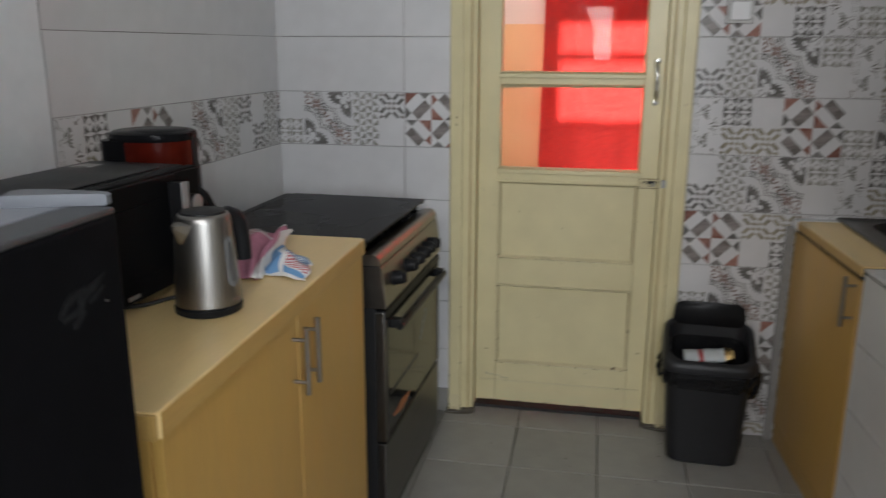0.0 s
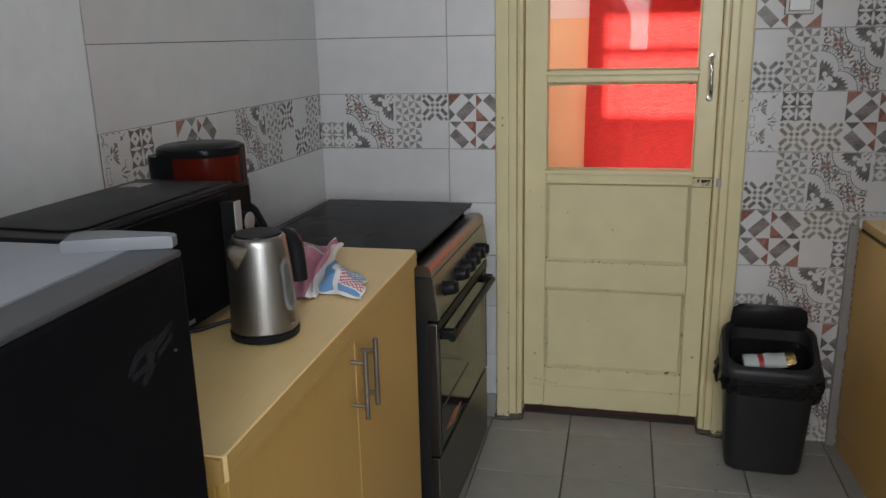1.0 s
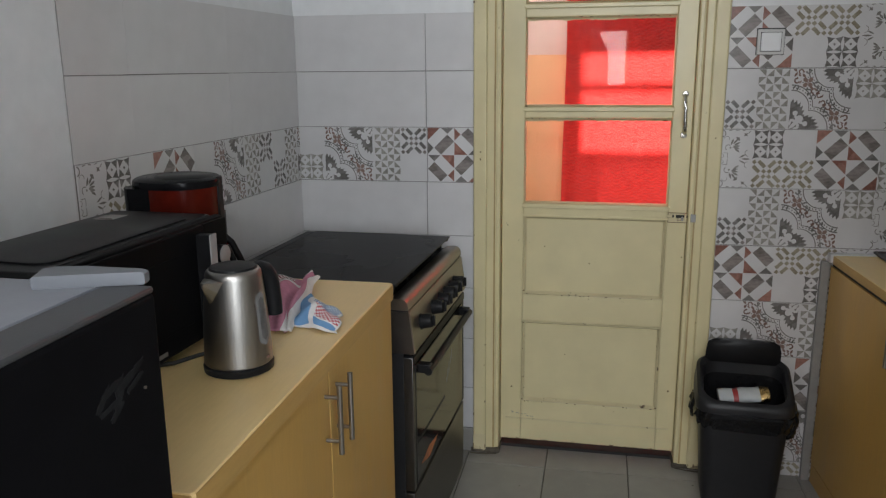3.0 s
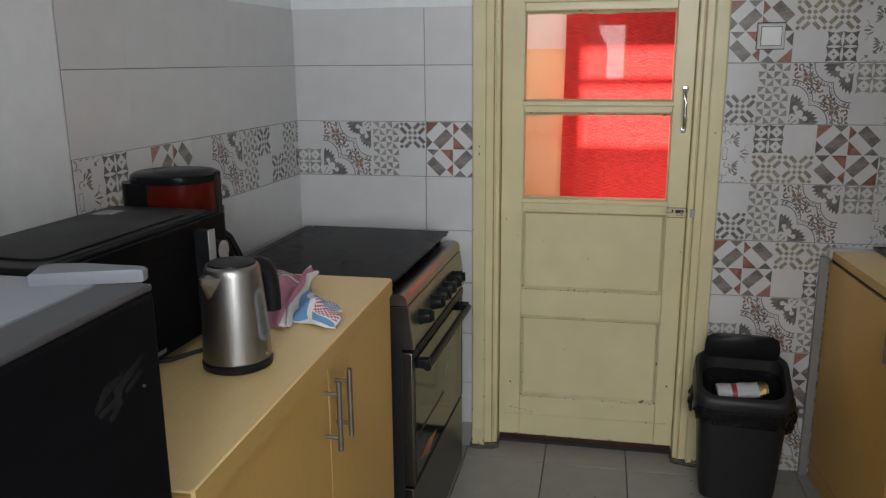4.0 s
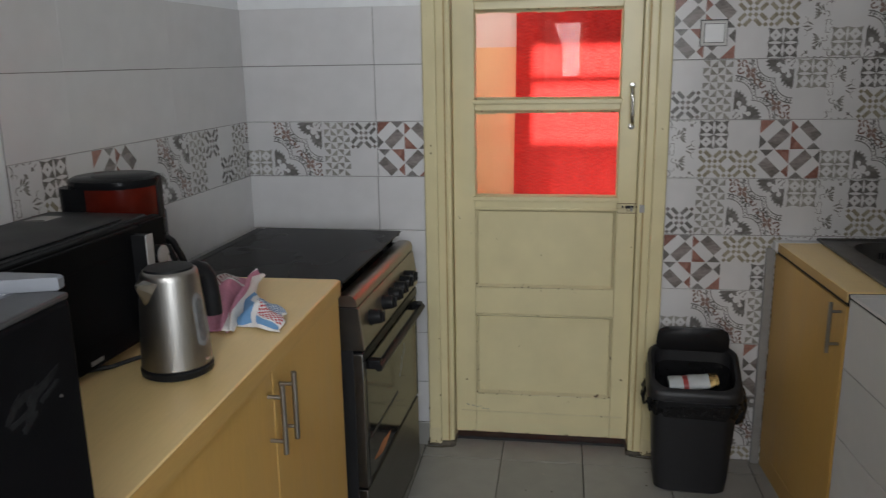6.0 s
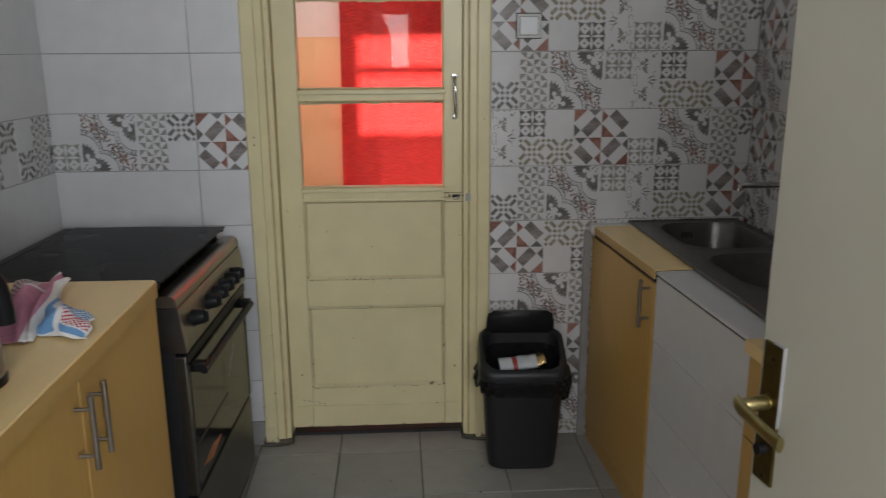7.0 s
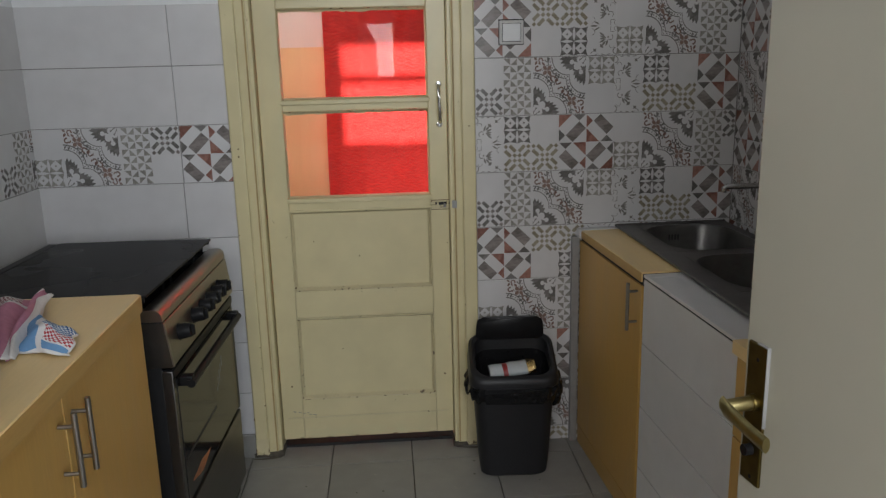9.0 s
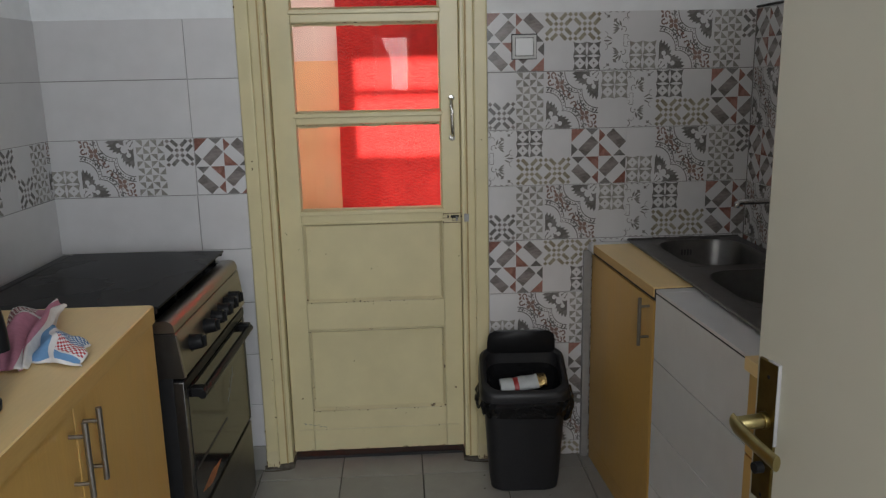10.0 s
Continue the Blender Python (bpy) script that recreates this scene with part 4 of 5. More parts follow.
part("cord", tube([(0, 0, 0.07), (0, 0, 0.45), (0, 0, 0.842)], 0.004, 8), WHITE_PLASTIC, lamp)

# ---- curtain at the window behind the entrance ----
rows = []
for k in range(13):
    f = k / 12
    edge = 0.585 + 0.075 * min(1.0, max(0.0, (f - 0.12) / 0.25)) + 0.02 * max(0.0, f - 0.8)
    rows.append([(0.50 + (edge - 0.50) * q / 10, -4.405 + 0.008 * math.sin(q * 1.9 + f), 1.80 - 0.56 * f) for q in range(11)])
bm = loft(rows, closed=False, caps=(False, False))
rear = part("window_curtain", bm, CLOTH_WHITE)
rear.modifiers.new("thick", "SOLIDIFY").thickness = 0.002
tagged(rear, "pale cloth curtain tied aside at a narrow window", "curtain")

# ---- light switch ----
sw = thing("light_switch", "white plastic light switch on printed tiles", "light switch")
# Dark box behind the plate paints its shadow line on the tiles.
part("shadow_outline", box(1.1160, 1.2040, -0.0105, -0.0088, 1.5025, 1.5885), INSIDE, sw, "dark outline painting the shadow round the switch", smooth=False)
part("plate", box(1.118, 1.202, -0.019, -0.0092, 1.504, 1.585, 0.003), SWITCH_GREY, sw)
part("shadow_gap", box(1.1275, 1.1925, -0.0194, -0.0185, 1.5135, 1.5755), INSIDE, sw, smooth=False)
part("rocker", box(1.129, 1.191, -0.024, -0.0180, 1.515, 1.574, 0.0025), SWITCH_WHITE, sw)


# ---- cabinets and worktop beside the cooker ----
def bar_handle(parent, x, y, z0, z1, side, r=0.0055):
    """A round steel bar on two posts; side: the way it stands off along x."""
    h = part("handle", tube([(x, y, z0), (x, y, z1)], r, 12), STEEL, parent, "brushed steel bar handle")
    for z in (z0 + 0.026, z1 - 0.026):
        part("post", cyl((x, y, z), (x - side * 0.030, y, z), 0.004), STEEL, h)
    return h


WZ = 0.942
cab = thing("base_cabinet", "beech laminate base cabinet with two doors", "cabinet")
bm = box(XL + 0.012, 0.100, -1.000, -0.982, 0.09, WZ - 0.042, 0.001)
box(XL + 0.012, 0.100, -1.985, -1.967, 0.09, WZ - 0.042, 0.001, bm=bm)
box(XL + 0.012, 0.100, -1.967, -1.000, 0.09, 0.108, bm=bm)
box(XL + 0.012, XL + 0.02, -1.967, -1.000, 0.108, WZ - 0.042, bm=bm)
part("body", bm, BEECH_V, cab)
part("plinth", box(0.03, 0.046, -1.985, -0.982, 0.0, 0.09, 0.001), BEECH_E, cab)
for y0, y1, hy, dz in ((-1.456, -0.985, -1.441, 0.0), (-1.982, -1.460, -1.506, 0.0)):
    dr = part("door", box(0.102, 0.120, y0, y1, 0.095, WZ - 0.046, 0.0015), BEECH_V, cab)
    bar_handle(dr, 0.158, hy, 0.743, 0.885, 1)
# Dark strip set in the door gap to paint its shade.
part("door_gap_shade", box(0.100, 0.1175, -1.4605, -1.4555, 0.097, WZ - 0.047), INSIDE, cab, "dark strip painting the shade between the doors", smooth=False)
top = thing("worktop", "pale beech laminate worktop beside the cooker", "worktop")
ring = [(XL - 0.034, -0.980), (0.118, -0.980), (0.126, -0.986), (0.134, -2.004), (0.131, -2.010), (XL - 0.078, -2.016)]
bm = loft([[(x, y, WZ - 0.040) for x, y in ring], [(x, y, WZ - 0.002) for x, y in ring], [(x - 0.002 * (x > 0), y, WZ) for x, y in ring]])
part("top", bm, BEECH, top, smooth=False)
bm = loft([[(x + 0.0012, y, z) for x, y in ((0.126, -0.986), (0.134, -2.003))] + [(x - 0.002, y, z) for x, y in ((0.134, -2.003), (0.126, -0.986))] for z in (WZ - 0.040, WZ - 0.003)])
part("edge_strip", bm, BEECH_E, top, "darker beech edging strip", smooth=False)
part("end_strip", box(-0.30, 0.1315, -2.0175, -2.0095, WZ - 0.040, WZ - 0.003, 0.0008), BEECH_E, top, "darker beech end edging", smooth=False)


# ---- cooker ----
def cooker():
    # local axes: x out of the front, y along the front, z up
    ang = math.degrees(math.atan2(0.025, 0.655))
    t = thing("gas_cooker", "freestanding stainless cooker with a closed black glass lid", "cooker", pose(0.14, -0.90, 0, 0, 0, -ang))
    W, D = 0.655, 0.55
    part("side_panel", box(-D, -0.012, -0.001, 0.006, 0.05, 0.865, 0.001), DARK_STEEL, t)
    part("side_panel", box(-D, -0.012, W - 0.006, W + 0.001, 0.05, 0.865, 0.001), DARK_STEEL, t)
    part("body", box(-D + 0.002, -0.03, 0.006, W - 0.006, 0.05, 0.860), DARK_STEEL, t)
    part("hob_top", box(-D, -0.048, 0.0, W, 0.860, 0.868, 0.003), BLACK_GLOSS, t)
    # rounded front edge of the hob over the control panel
    prof = [(-0.050, 0.862), (-0.050, 0.870), (-0.046, 0.874), (-0.016, 0.876), (-0.006, 0.873), (0.001, 0.866), (0.004, 0.856), (0.0045, 0.845), (-0.046, 0.845)]
    part("hob_front", loft([[(x, y, z) for x, z in prof] for y in (-0.003, W + 0.003)]), STEEL_H, t, "rounded stainless front edge")
    part("seam", box(-0.040, 0.0015, 0.0, W, 0.8405, 0.8455), INSIDE, t, smooth=False)
    prof = [(-0.046, 0.841), (0.0045, 0.841), (0.0065, 0.838), (0.0205, 0.730), (0.018, 0.724), (-0.046, 0.724)]
    part("control_panel", loft([[(x, y, z) for x, z in prof] for y in (-0.001, W + 0.001)]), STEEL_H, t, "stainless control panel with six knobs")
    part("panel_end", loft([[(x * 0.98, y, z) for x, z in prof] for y in (-0.0045, -0.001)]), DRAWER_STEEL, t)
    part("panel_edge", loft([[(x, y, z) for x, z in ((0.0060, 0.8395), (0.0095, 0.8395), (0.0232, 0.727), (0.0195, 0.727))] for y in (-0.0050, 0.0030)]), STEEL, t, "bright steel corner of the panel")
    part("end_gap", box(-0.052, -0.042, -0.004, 0.002, 0.724, 0.846), INSIDE, t, smooth=False)
    for k, y in enumerate((0.095, 0.230, 0.310, 0.382, 0.450, 0.512)):
        z = 0.786
        k1 = part("knob", cyl((0.010, y, z), (0.046, y, z + 0.005), 0.0215, 0.0185, 24, bevel=0.003), BLACK, t)
        part("skirt", cyl((0.006, y, z - 0.001), (0.014, y, z), 0.0245, 0.0235, 24), DARK_STEEL, k1)
        part("grip", box(0.044, 0.054, y - 0.0035, y + 0.0035, z - 0.010, z + 0.019, 0.002), BLACK, k1)
    # oven door
    dz0, dz1 = 0.318, 0.716
    dr = part("oven_door", box(-0.03, 0.012, 0.004, W - 0.004, dz0, dz1, 0.004), BLACK_GLOSS, t, "black oven door with a large window")
    part("side_trim", box(-0.028, 0.0145, -0.0005, 0.022, dz0, dz1 - 0.004, 0.002), DRAWER_STEEL, dr, "dull steel upright trim")
    part("side_trim", box(-0.028, 0.0135, W - 0.022, W + 0.0005, dz0, dz1 - 0.004, 0.002), DARK_STEEL, dr)
    gl = part("glass", box(0.0122, 0.0150, 0.026, W - 0.030, dz0 + 0.010, dz1 - 0.035, 0.001), OVEN_GLASS, dr, "dark mirror-like oven window")
    part("glass_edge", box(0.0118, 0.0158, 0.022, 0.0275, dz0 + 0.006, dz1 - 0.034, 0.001), BLACK, gl)
    # faded marks, and an orange patch that paints a reflection in the window
    bm = bmesh.new()
    for y, z, h in ((0.400, 0.515, 0.030), (0.418, 0.528, 0.040), (0.437, 0.545, 0.026), (0.455, 0.560, 0.034), (0.385, 0.498, 0.014)):
        box(0.0149, 0.0154, y, y + 0.006, z - h / 2, z + h / 2, bm=bm)
    part("window_print", bm, GAUGE, gl, "faded pale print", smooth=False)
    bm = loft([[(x, 0.165 + 0.085 * math.cos(a) * (1 + 0.22 * math.sin(3 * a)), dz0 + 0.046 + 0.014 * math.sin(a) * (1 + 0.25 * math.cos(4 * a))) for a in (2 * math.pi * k / 20 for k in range(20))] for x in (0.0146, 0.0153)])
    part("orange_reflection", bm, GLASS_REFLECTION, gl, "orange patch painting a reflection on the glass", smooth=False)
    part("window_dark_line", box(0.0148, 0.0154, 0.040, 0.360, dz0 + 0.128, dz0 + 0.138), BLACK, gl, smooth=False)
    part("top_band", box(-0.02, 0.016, 0.0, W, dz1 - 0.028, dz1 - 0.002, 0.003), BLACK, dr)
    bm = tube([(0.043, 0.050 + i * (W - 0.095) / 8, 0.657) for i in range(9)], 0.0115, 14)
    hd = part("handle", bm, BLACK, dr, "black round oven handle")
    for y in (0.065, W - 0.06):
        part("bracket", box(0.010, 0.047, y - 0.014, y + 0.014, 0.650, 0.677, 0.004), BLACK, hd)
    # drawer and base
    part("drawer", box(-0.03, 0.013, 0.002, W - 0.002, 0.060, 0.309, 0.003), DRAWER_STEEL, t, "dull stainless lower drawer front")
    part("base", box(-0.06, -0.01, 0.01, W - 0.01, 0.0, 0.060), DARK_STEEL, t)
    for y in (0.03, W - 0.03):
        part("foot", cyl((-D + 0.05, y, 0.0), (-D + 0.05, y, 0.05), 0.018), BLACK, t)
    # glass lid
    lid = part("lid", box(-D + 0.035, -0.030, 0.004, W - 0.014, 0.906, 0.912, 0.002), BLACK_GLASS, t, "black tempered glass lid, closed")
    part("hinge_bar", box(-D + 0.005, -D + 0.034, 0.004, W - 0.03, 0.868, 0.913, 0.004), BLACK, lid)
    part("lid_rail", box(-D + 0.035, -0.036, 0.002, 0.010, 0.894, 0.908, 0.002), BLACK, lid)
    part("lid_rail", box(-D + 0.035, -0.036, W - 0.022, W - 0.014, 0.894, 0.906, 0.002), BLACK, lid)
    part("hob_rim", box(-D + 0.03, -0.062, W - 0.010, W - 0.002, 0.868, 0.892, 0.002), BLACK, t)
    part("hob_rim", box(-D + 0.03, -0.062, 0.002, 0.010, 0.868, 0.892, 0.002), BLACK, t)
    # burners and pan rests
    for bx, by in ((-0.14, 0.16), (-0.14, 0.44), (-0.39, 0.16), (-0.39, 0.44)):
        bu = part("burner", cyl((bx, by, 0.867), (bx, by, 0.879), 0.042, 0.038, 24, bevel=0.002), BLACK, t)
        part("burner_cap", cyl((bx, by, 0.879), (bx, by, 0.886), 0.030, 0.028, 24, bevel=0.002), BLACK_GLOSS, bu)
    for y0 in (0.03, 0.32):
        gr = bmesh.new()
        for k in range(3):
            tube([(-0.50, y0 + 0.02 + 0.11 * k, 0.889), (-0.075, y0 + 0.02 + 0.11 * k, 0.889)], 0.0045, 8, bm=gr)
        for x in (-0.50, -0.29, -0.075):
            tube([(x, y0 + 0.02, 0.889), (x, y0 + 0.24, 0.889)], 0.0045, 8, bm=gr)
        for x in (-0.50, -0.075):
            for y in (y0 + 0.02, y0 + 0.24):
                cyl((x, y, 0.867), (x, y, 0.889), 0.004, n=8, bm=gr)
        part("pan_rest", gr, BLACK, t)
    return t


ck = cooker()

# ---- microwave ----
mw = thing("microwave", "black microwave oven standing on the beech worktop", "microwave")
MX, MY0, MY1, MZ0, MZ1 = -0.121, -1.880, -1.378, WZ + 0.014, 1.184
mw.matrix_world = pose(MX, MY1, 0, 0, 0, -3) @ pose(-MX, -MY1, 0)
MB = -0.372
bm = loft([rrect((MB + MX - 0.02) / 2, (MY0 + MY1) / 2, MX - 0.02 - MB, MY1 - MY0, 0.012, MZ0),
           rrect((MB + MX - 0.02) / 2, (MY0 + MY1) / 2, MX - 0.02 - MB, MY1 - MY0, 0.012, MZ1 - 0.006),
           rrect((MB + MX - 0.02) / 2, (MY0 + MY1) / 2, MX - 0.032 - MB, MY1 - MY0 - 0.012, 0.012, MZ1)])
mb = part("body", bm, MW_TOP, mw)
part("lid_panel", loft([rrect(-0.255, (MY0 + MY1) / 2, 0.19, 0.40, 0.03, MZ1 - 0.001), rrect(-0.255, (MY0 + MY1) / 2, 0.19, 0.40, 0.03, MZ1 + 0.003), rrect(-0.255, (MY0 + MY1) / 2, 0.182, 0.392, 0.03, MZ1 + 0.004)]), MW_TOP, mb)
part("rating_label", box(-0.335, -0.290, -1.50, -1.45, MZ1 + 0.0038, MZ1 + 0.0046), LIGHTPRINT, mb, "faded printed label", smooth=False)
part("front_frame", box(MX - 0.022, MX, MY0, MY1, MZ0, MZ1, 0.005), MW_FRONT, mw)
md = part("door", box(MX + 0.0005, MX + 0.010, MY0 + 0.004, MY1 - 0.092, MZ0 + 0.004, MZ1 - 0.004, 0.003), MW_FRONT, mw)
part("window", box(MX + 0.0085, MX + 0.0112, MY0 + 0.05, MY1 - 0.15, MZ0 + 0.045, MZ1 - 0.045, 0.001), MW_FRONT, md)
part("badge", box(MX + 0.0095, MX + 0.0106, -1.655, -1.620, MZ0 + 0.012, MZ0 + 0.020), LIGHTPRINT, md, "small pale maker's mark", smooth=False)
part("control_panel", box(MX + 0.0005, MX + 0.008, MY1 - 0.089, MY1 - 0.004, MZ0 + 0.004, MZ1 - 0.004, 0.002), MW_FRONT, mw)
mh = part("handle", box(MX + 0.010, MX + 0.040, -1.502, -1.482, 0.985, 1.167, 0.002), BLACK, md, "black door handle with a chrome face")
part("handle_face", box(MX + 0.0398, MX + 0.0425, -1.5035, -1.4805, 0.984, 1.168, 0.001), SATIN, mh)
for z in (1.035, 1.112):
    kn = part("knob", cyl((MX + 0.008, MY1 - 0.046, z), (MX + 0.024, MY1 - 0.046, z), 0.020, 0.019, 28, bevel=0.002), BLACK, mw)
    part("knob_face", cyl((MX + 0.0242, MY1 - 0.046, z), (MX + 0.0275, MY1 - 0.046, z), 0.0195, 0.0185, 28, bevel=0.001), SATIN, kn, "chrome knob face")
for x in (MB + 0.04, MX - 0.05):
    for y in (MY0 + 0.05, MY1 - 0.05):
        part("foot", cyl((x, y, WZ), (x, y, WZ + 0.0145), 0.013), BLACK, mw)

# ---- coffee maker ----
cm = thing("coffee_maker", "black coffee maker with a dark red tank", "coffee maker", pose(-0.318, -1.20, WZ) @ Matrix.Diagonal((0.90, 0.90, 1, 1)))
part("base", loft([rrect(0.0, 0, 0.22, 0.20, 0.05, 0.0), rrect(0, 0, 0.22, 0.20, 0.05, 0.03), rrect(0, 0, 0.20, 0.18, 0.05, 0.036)]), BLACK, cm)
part("column", loft([rrect(-0.045, 0.0, 0.11, 0.17, 0.03, 0.034), rrect(-0.045, 0.0, 0.11, 0.17, 0.03, 0.20)]), BLACK, cm)
part("body", loft([rrect(0.0, 0, 0.205, 0.19, 0.06, 0.120), rrect(0.0, 0, 0.207, 0.19, 0.065, 0.205)]), BLACK_GLOSS, cm)
part("tank", loft([rrect(0.0, 0, 0.206, 0.19, 0.088, 0.203), rrect(0.0, 0, 0.208, 0.192, 0.090, 0.274)]), RED_PLASTIC, cm, "dark red see-through tank")
part("tank_side", loft([rrect(-0.055, 0, 0.108, 0.192, 0.040, 0.20), rrect(-0.055, 0, 0.110, 0.194, 0.041, 0.274)]), BLACK_GLOSS, cm)
part("tank_edge", box(0.098, 0.108, 0.004, 0.030, 0.19, 0.292, 0.003), BLACK, cm)
part("lid", loft([rrect(0.0, 0, 0.214, 0.198, 0.092, 0.272), rrect(0.0, 0, 0.220, 0.204, 0.098, 0.280), rrect(0, 0, 0.216, 0.200, 0.096, 0.288), rrect(0, 0, 0.196, 0.180, 0.086, 0.293)]), BLACK_GLOSS, cm)
part("lid_dish", loft([rrect(0.02, 0, 0.15, 0.14, 0.068, 0.2925), rrect(0.02, 0, 0.14, 0.13, 0.064, 0.2955)]), BLACK, cm)
part("jug", lathe([(0.05, 0.04), (0.062, 0.05), (0.066, 0.085), (0.058, 0.125), (0.048, 0.145)], 28, center=(0.045, 0, 0)), BLACK_GLASS, cm)
part("jug_handle", tube([(0.095, 0.0, 0.135), (0.125, 0.0, 0.128), (0.138, 0.0, 0.10), (0.135, 0, 0.07), (0.108, 0, 0.055)], 0.008), BLACK, cm)
part("side_arm", tube([(0.100, 0.03, 0.150), (0.118, 0.035, 0.135), (0.135, 0.04, 0.10), (0.150, 0.045, 0.06)], 0.009, 10), BLACK, cm)

# ---- kettle ----
kt = thing("electric_kettle", "brushed steel electric kettle with black handle and base", "kettle", pose(-0.001, -1.590, WZ, 0, 0, 58) @ Matrix.Diagonal((0.97, 0.97, 0.94, 1)))
part("base", lathe([(0.058, 0.0), (0.0635, 0.003), (0.0645, 0.014), (0.060, 0.018)], 48), BLACK, kt)
part("body", lathe([(0.060, 0.017), (0.0625, 0.020), (0.0605, 0.070), (0.0565, 0.130), (0.0512, 0.184), (0.0500, 0.193), (0.0470, 0.1985), (0.0440, 0.2000), (0.0425, 0.1990)], 56), STEEL, kt)
part("lid", lathe([(0.0430, 0.190), (0.0432, 0.2000), (0.0415, 0.2035), (0.030, 0.2055), (0.010, 0.2065)], 40), BLACK, kt)
edge = [(-0.034, 0.186), (-0.023, 0.160), (-0.010, 0.136), (0.0, 0.127), (0.010, 0.136), (0.023, 0.160), (0.034, 0.186), (0.0, 0.190)]
sp = []
for f in (0.0, 0.4, 0.75, 1.0):
    ring = []
    for y, z in edge:
        x = -math.sqrt(0.0515 ** 2 - y * y) + 0.003
        ring.append((x + (-0.0690 - x) * f, y * (1 - 0.88 * f), z + (0.174 + 0.010 * (z - 0.127) / 0.06 - z) * f))
    sp.append(ring)
turn = Matrix.Rotation(radians(6), 4, "Z")
part("spout", loft([[turn @ Vector(q) for q in r] for r in sp]), STEEL, kt, smooth=False)
hp = [(0.040, 0, 0.183), (0.054, 0, 0.187), (0.066, 0, 0.182), (0.074, 0, 0.168), (0.0775, 0, 0.148), (0.0805, 0, 0.118), (0.081, 0, 0.092)]
rings = []
for i, q in enumerate(hp):
    w, h = 0.0195, 0.0180
    a, b = hp[max(i - 1, 0)], hp[min(i + 1, len(hp) - 1)]
    dvec = (Vector(b) - Vector(a)).normalized()
    nrm = Vector((dvec.z, 0, -dvec.x))
    rings.append([Vector(q) + nrm * (h * math.cos(t)) + Vector((0, w * math.sin(t), 0)) for t in (2 * math.pi * k / 12 for k in range(12))])
part("handle", loft(rings), BLACK, kt)
def gauge_window(name, half, z0, z1, out, mat, label, parent):
    """A long rounded window wrapped on the kettle's tapering wall."""
    rows = []
    for k in range(15):
        z = z0 + (z1 - z0) * k / 14
        end = min(z - z0, z1 - z)
        w = half * math.sqrt(max(0.02, 1 - max(0.0, 1 - end / half) ** 2))
        r = 0.0612 - 0.0108 * ((z - 0.05) / 0.14) + out
        rows.append([(r * math.cos(a), r * math.sin(a), z) for a in (-1.19 + w / 0.058 * q / 4 for q in range(-4, 5))])
    return part(name, loft(rows, closed=False, caps=(False, False)), mat, parent, label)


gw = gauge_window("water_gauge", 0.0145, 0.056, 0.158, 0.0016, GAUGE, "grey water level window", kt)
gauge_window("level_strip", 0.0085, 0.066, 0.148, 0.0026, GAUGE_DARK, "smoky level strip", gw)
part("maker_mark", box(0.0225, 0.0300, -0.0585, -0.0530, 0.028, 0.033), WINE, kt, "small red mark", smooth=False)
tagged(part("power_cord", tube([(-0.045, -1.55, WZ + 0.006), (-0.075, -1.545, WZ + 0.010), (-0.10, -1.56, WZ + 0.006), (-0.125, -1.60, WZ + 0.0045), (-0.165, -1.63, WZ + 0.0045), (-0.23, -1.67, WZ + 0.0045)], 0.0042, 8), CABLE), "black power cord lying on the worktop", "cable")


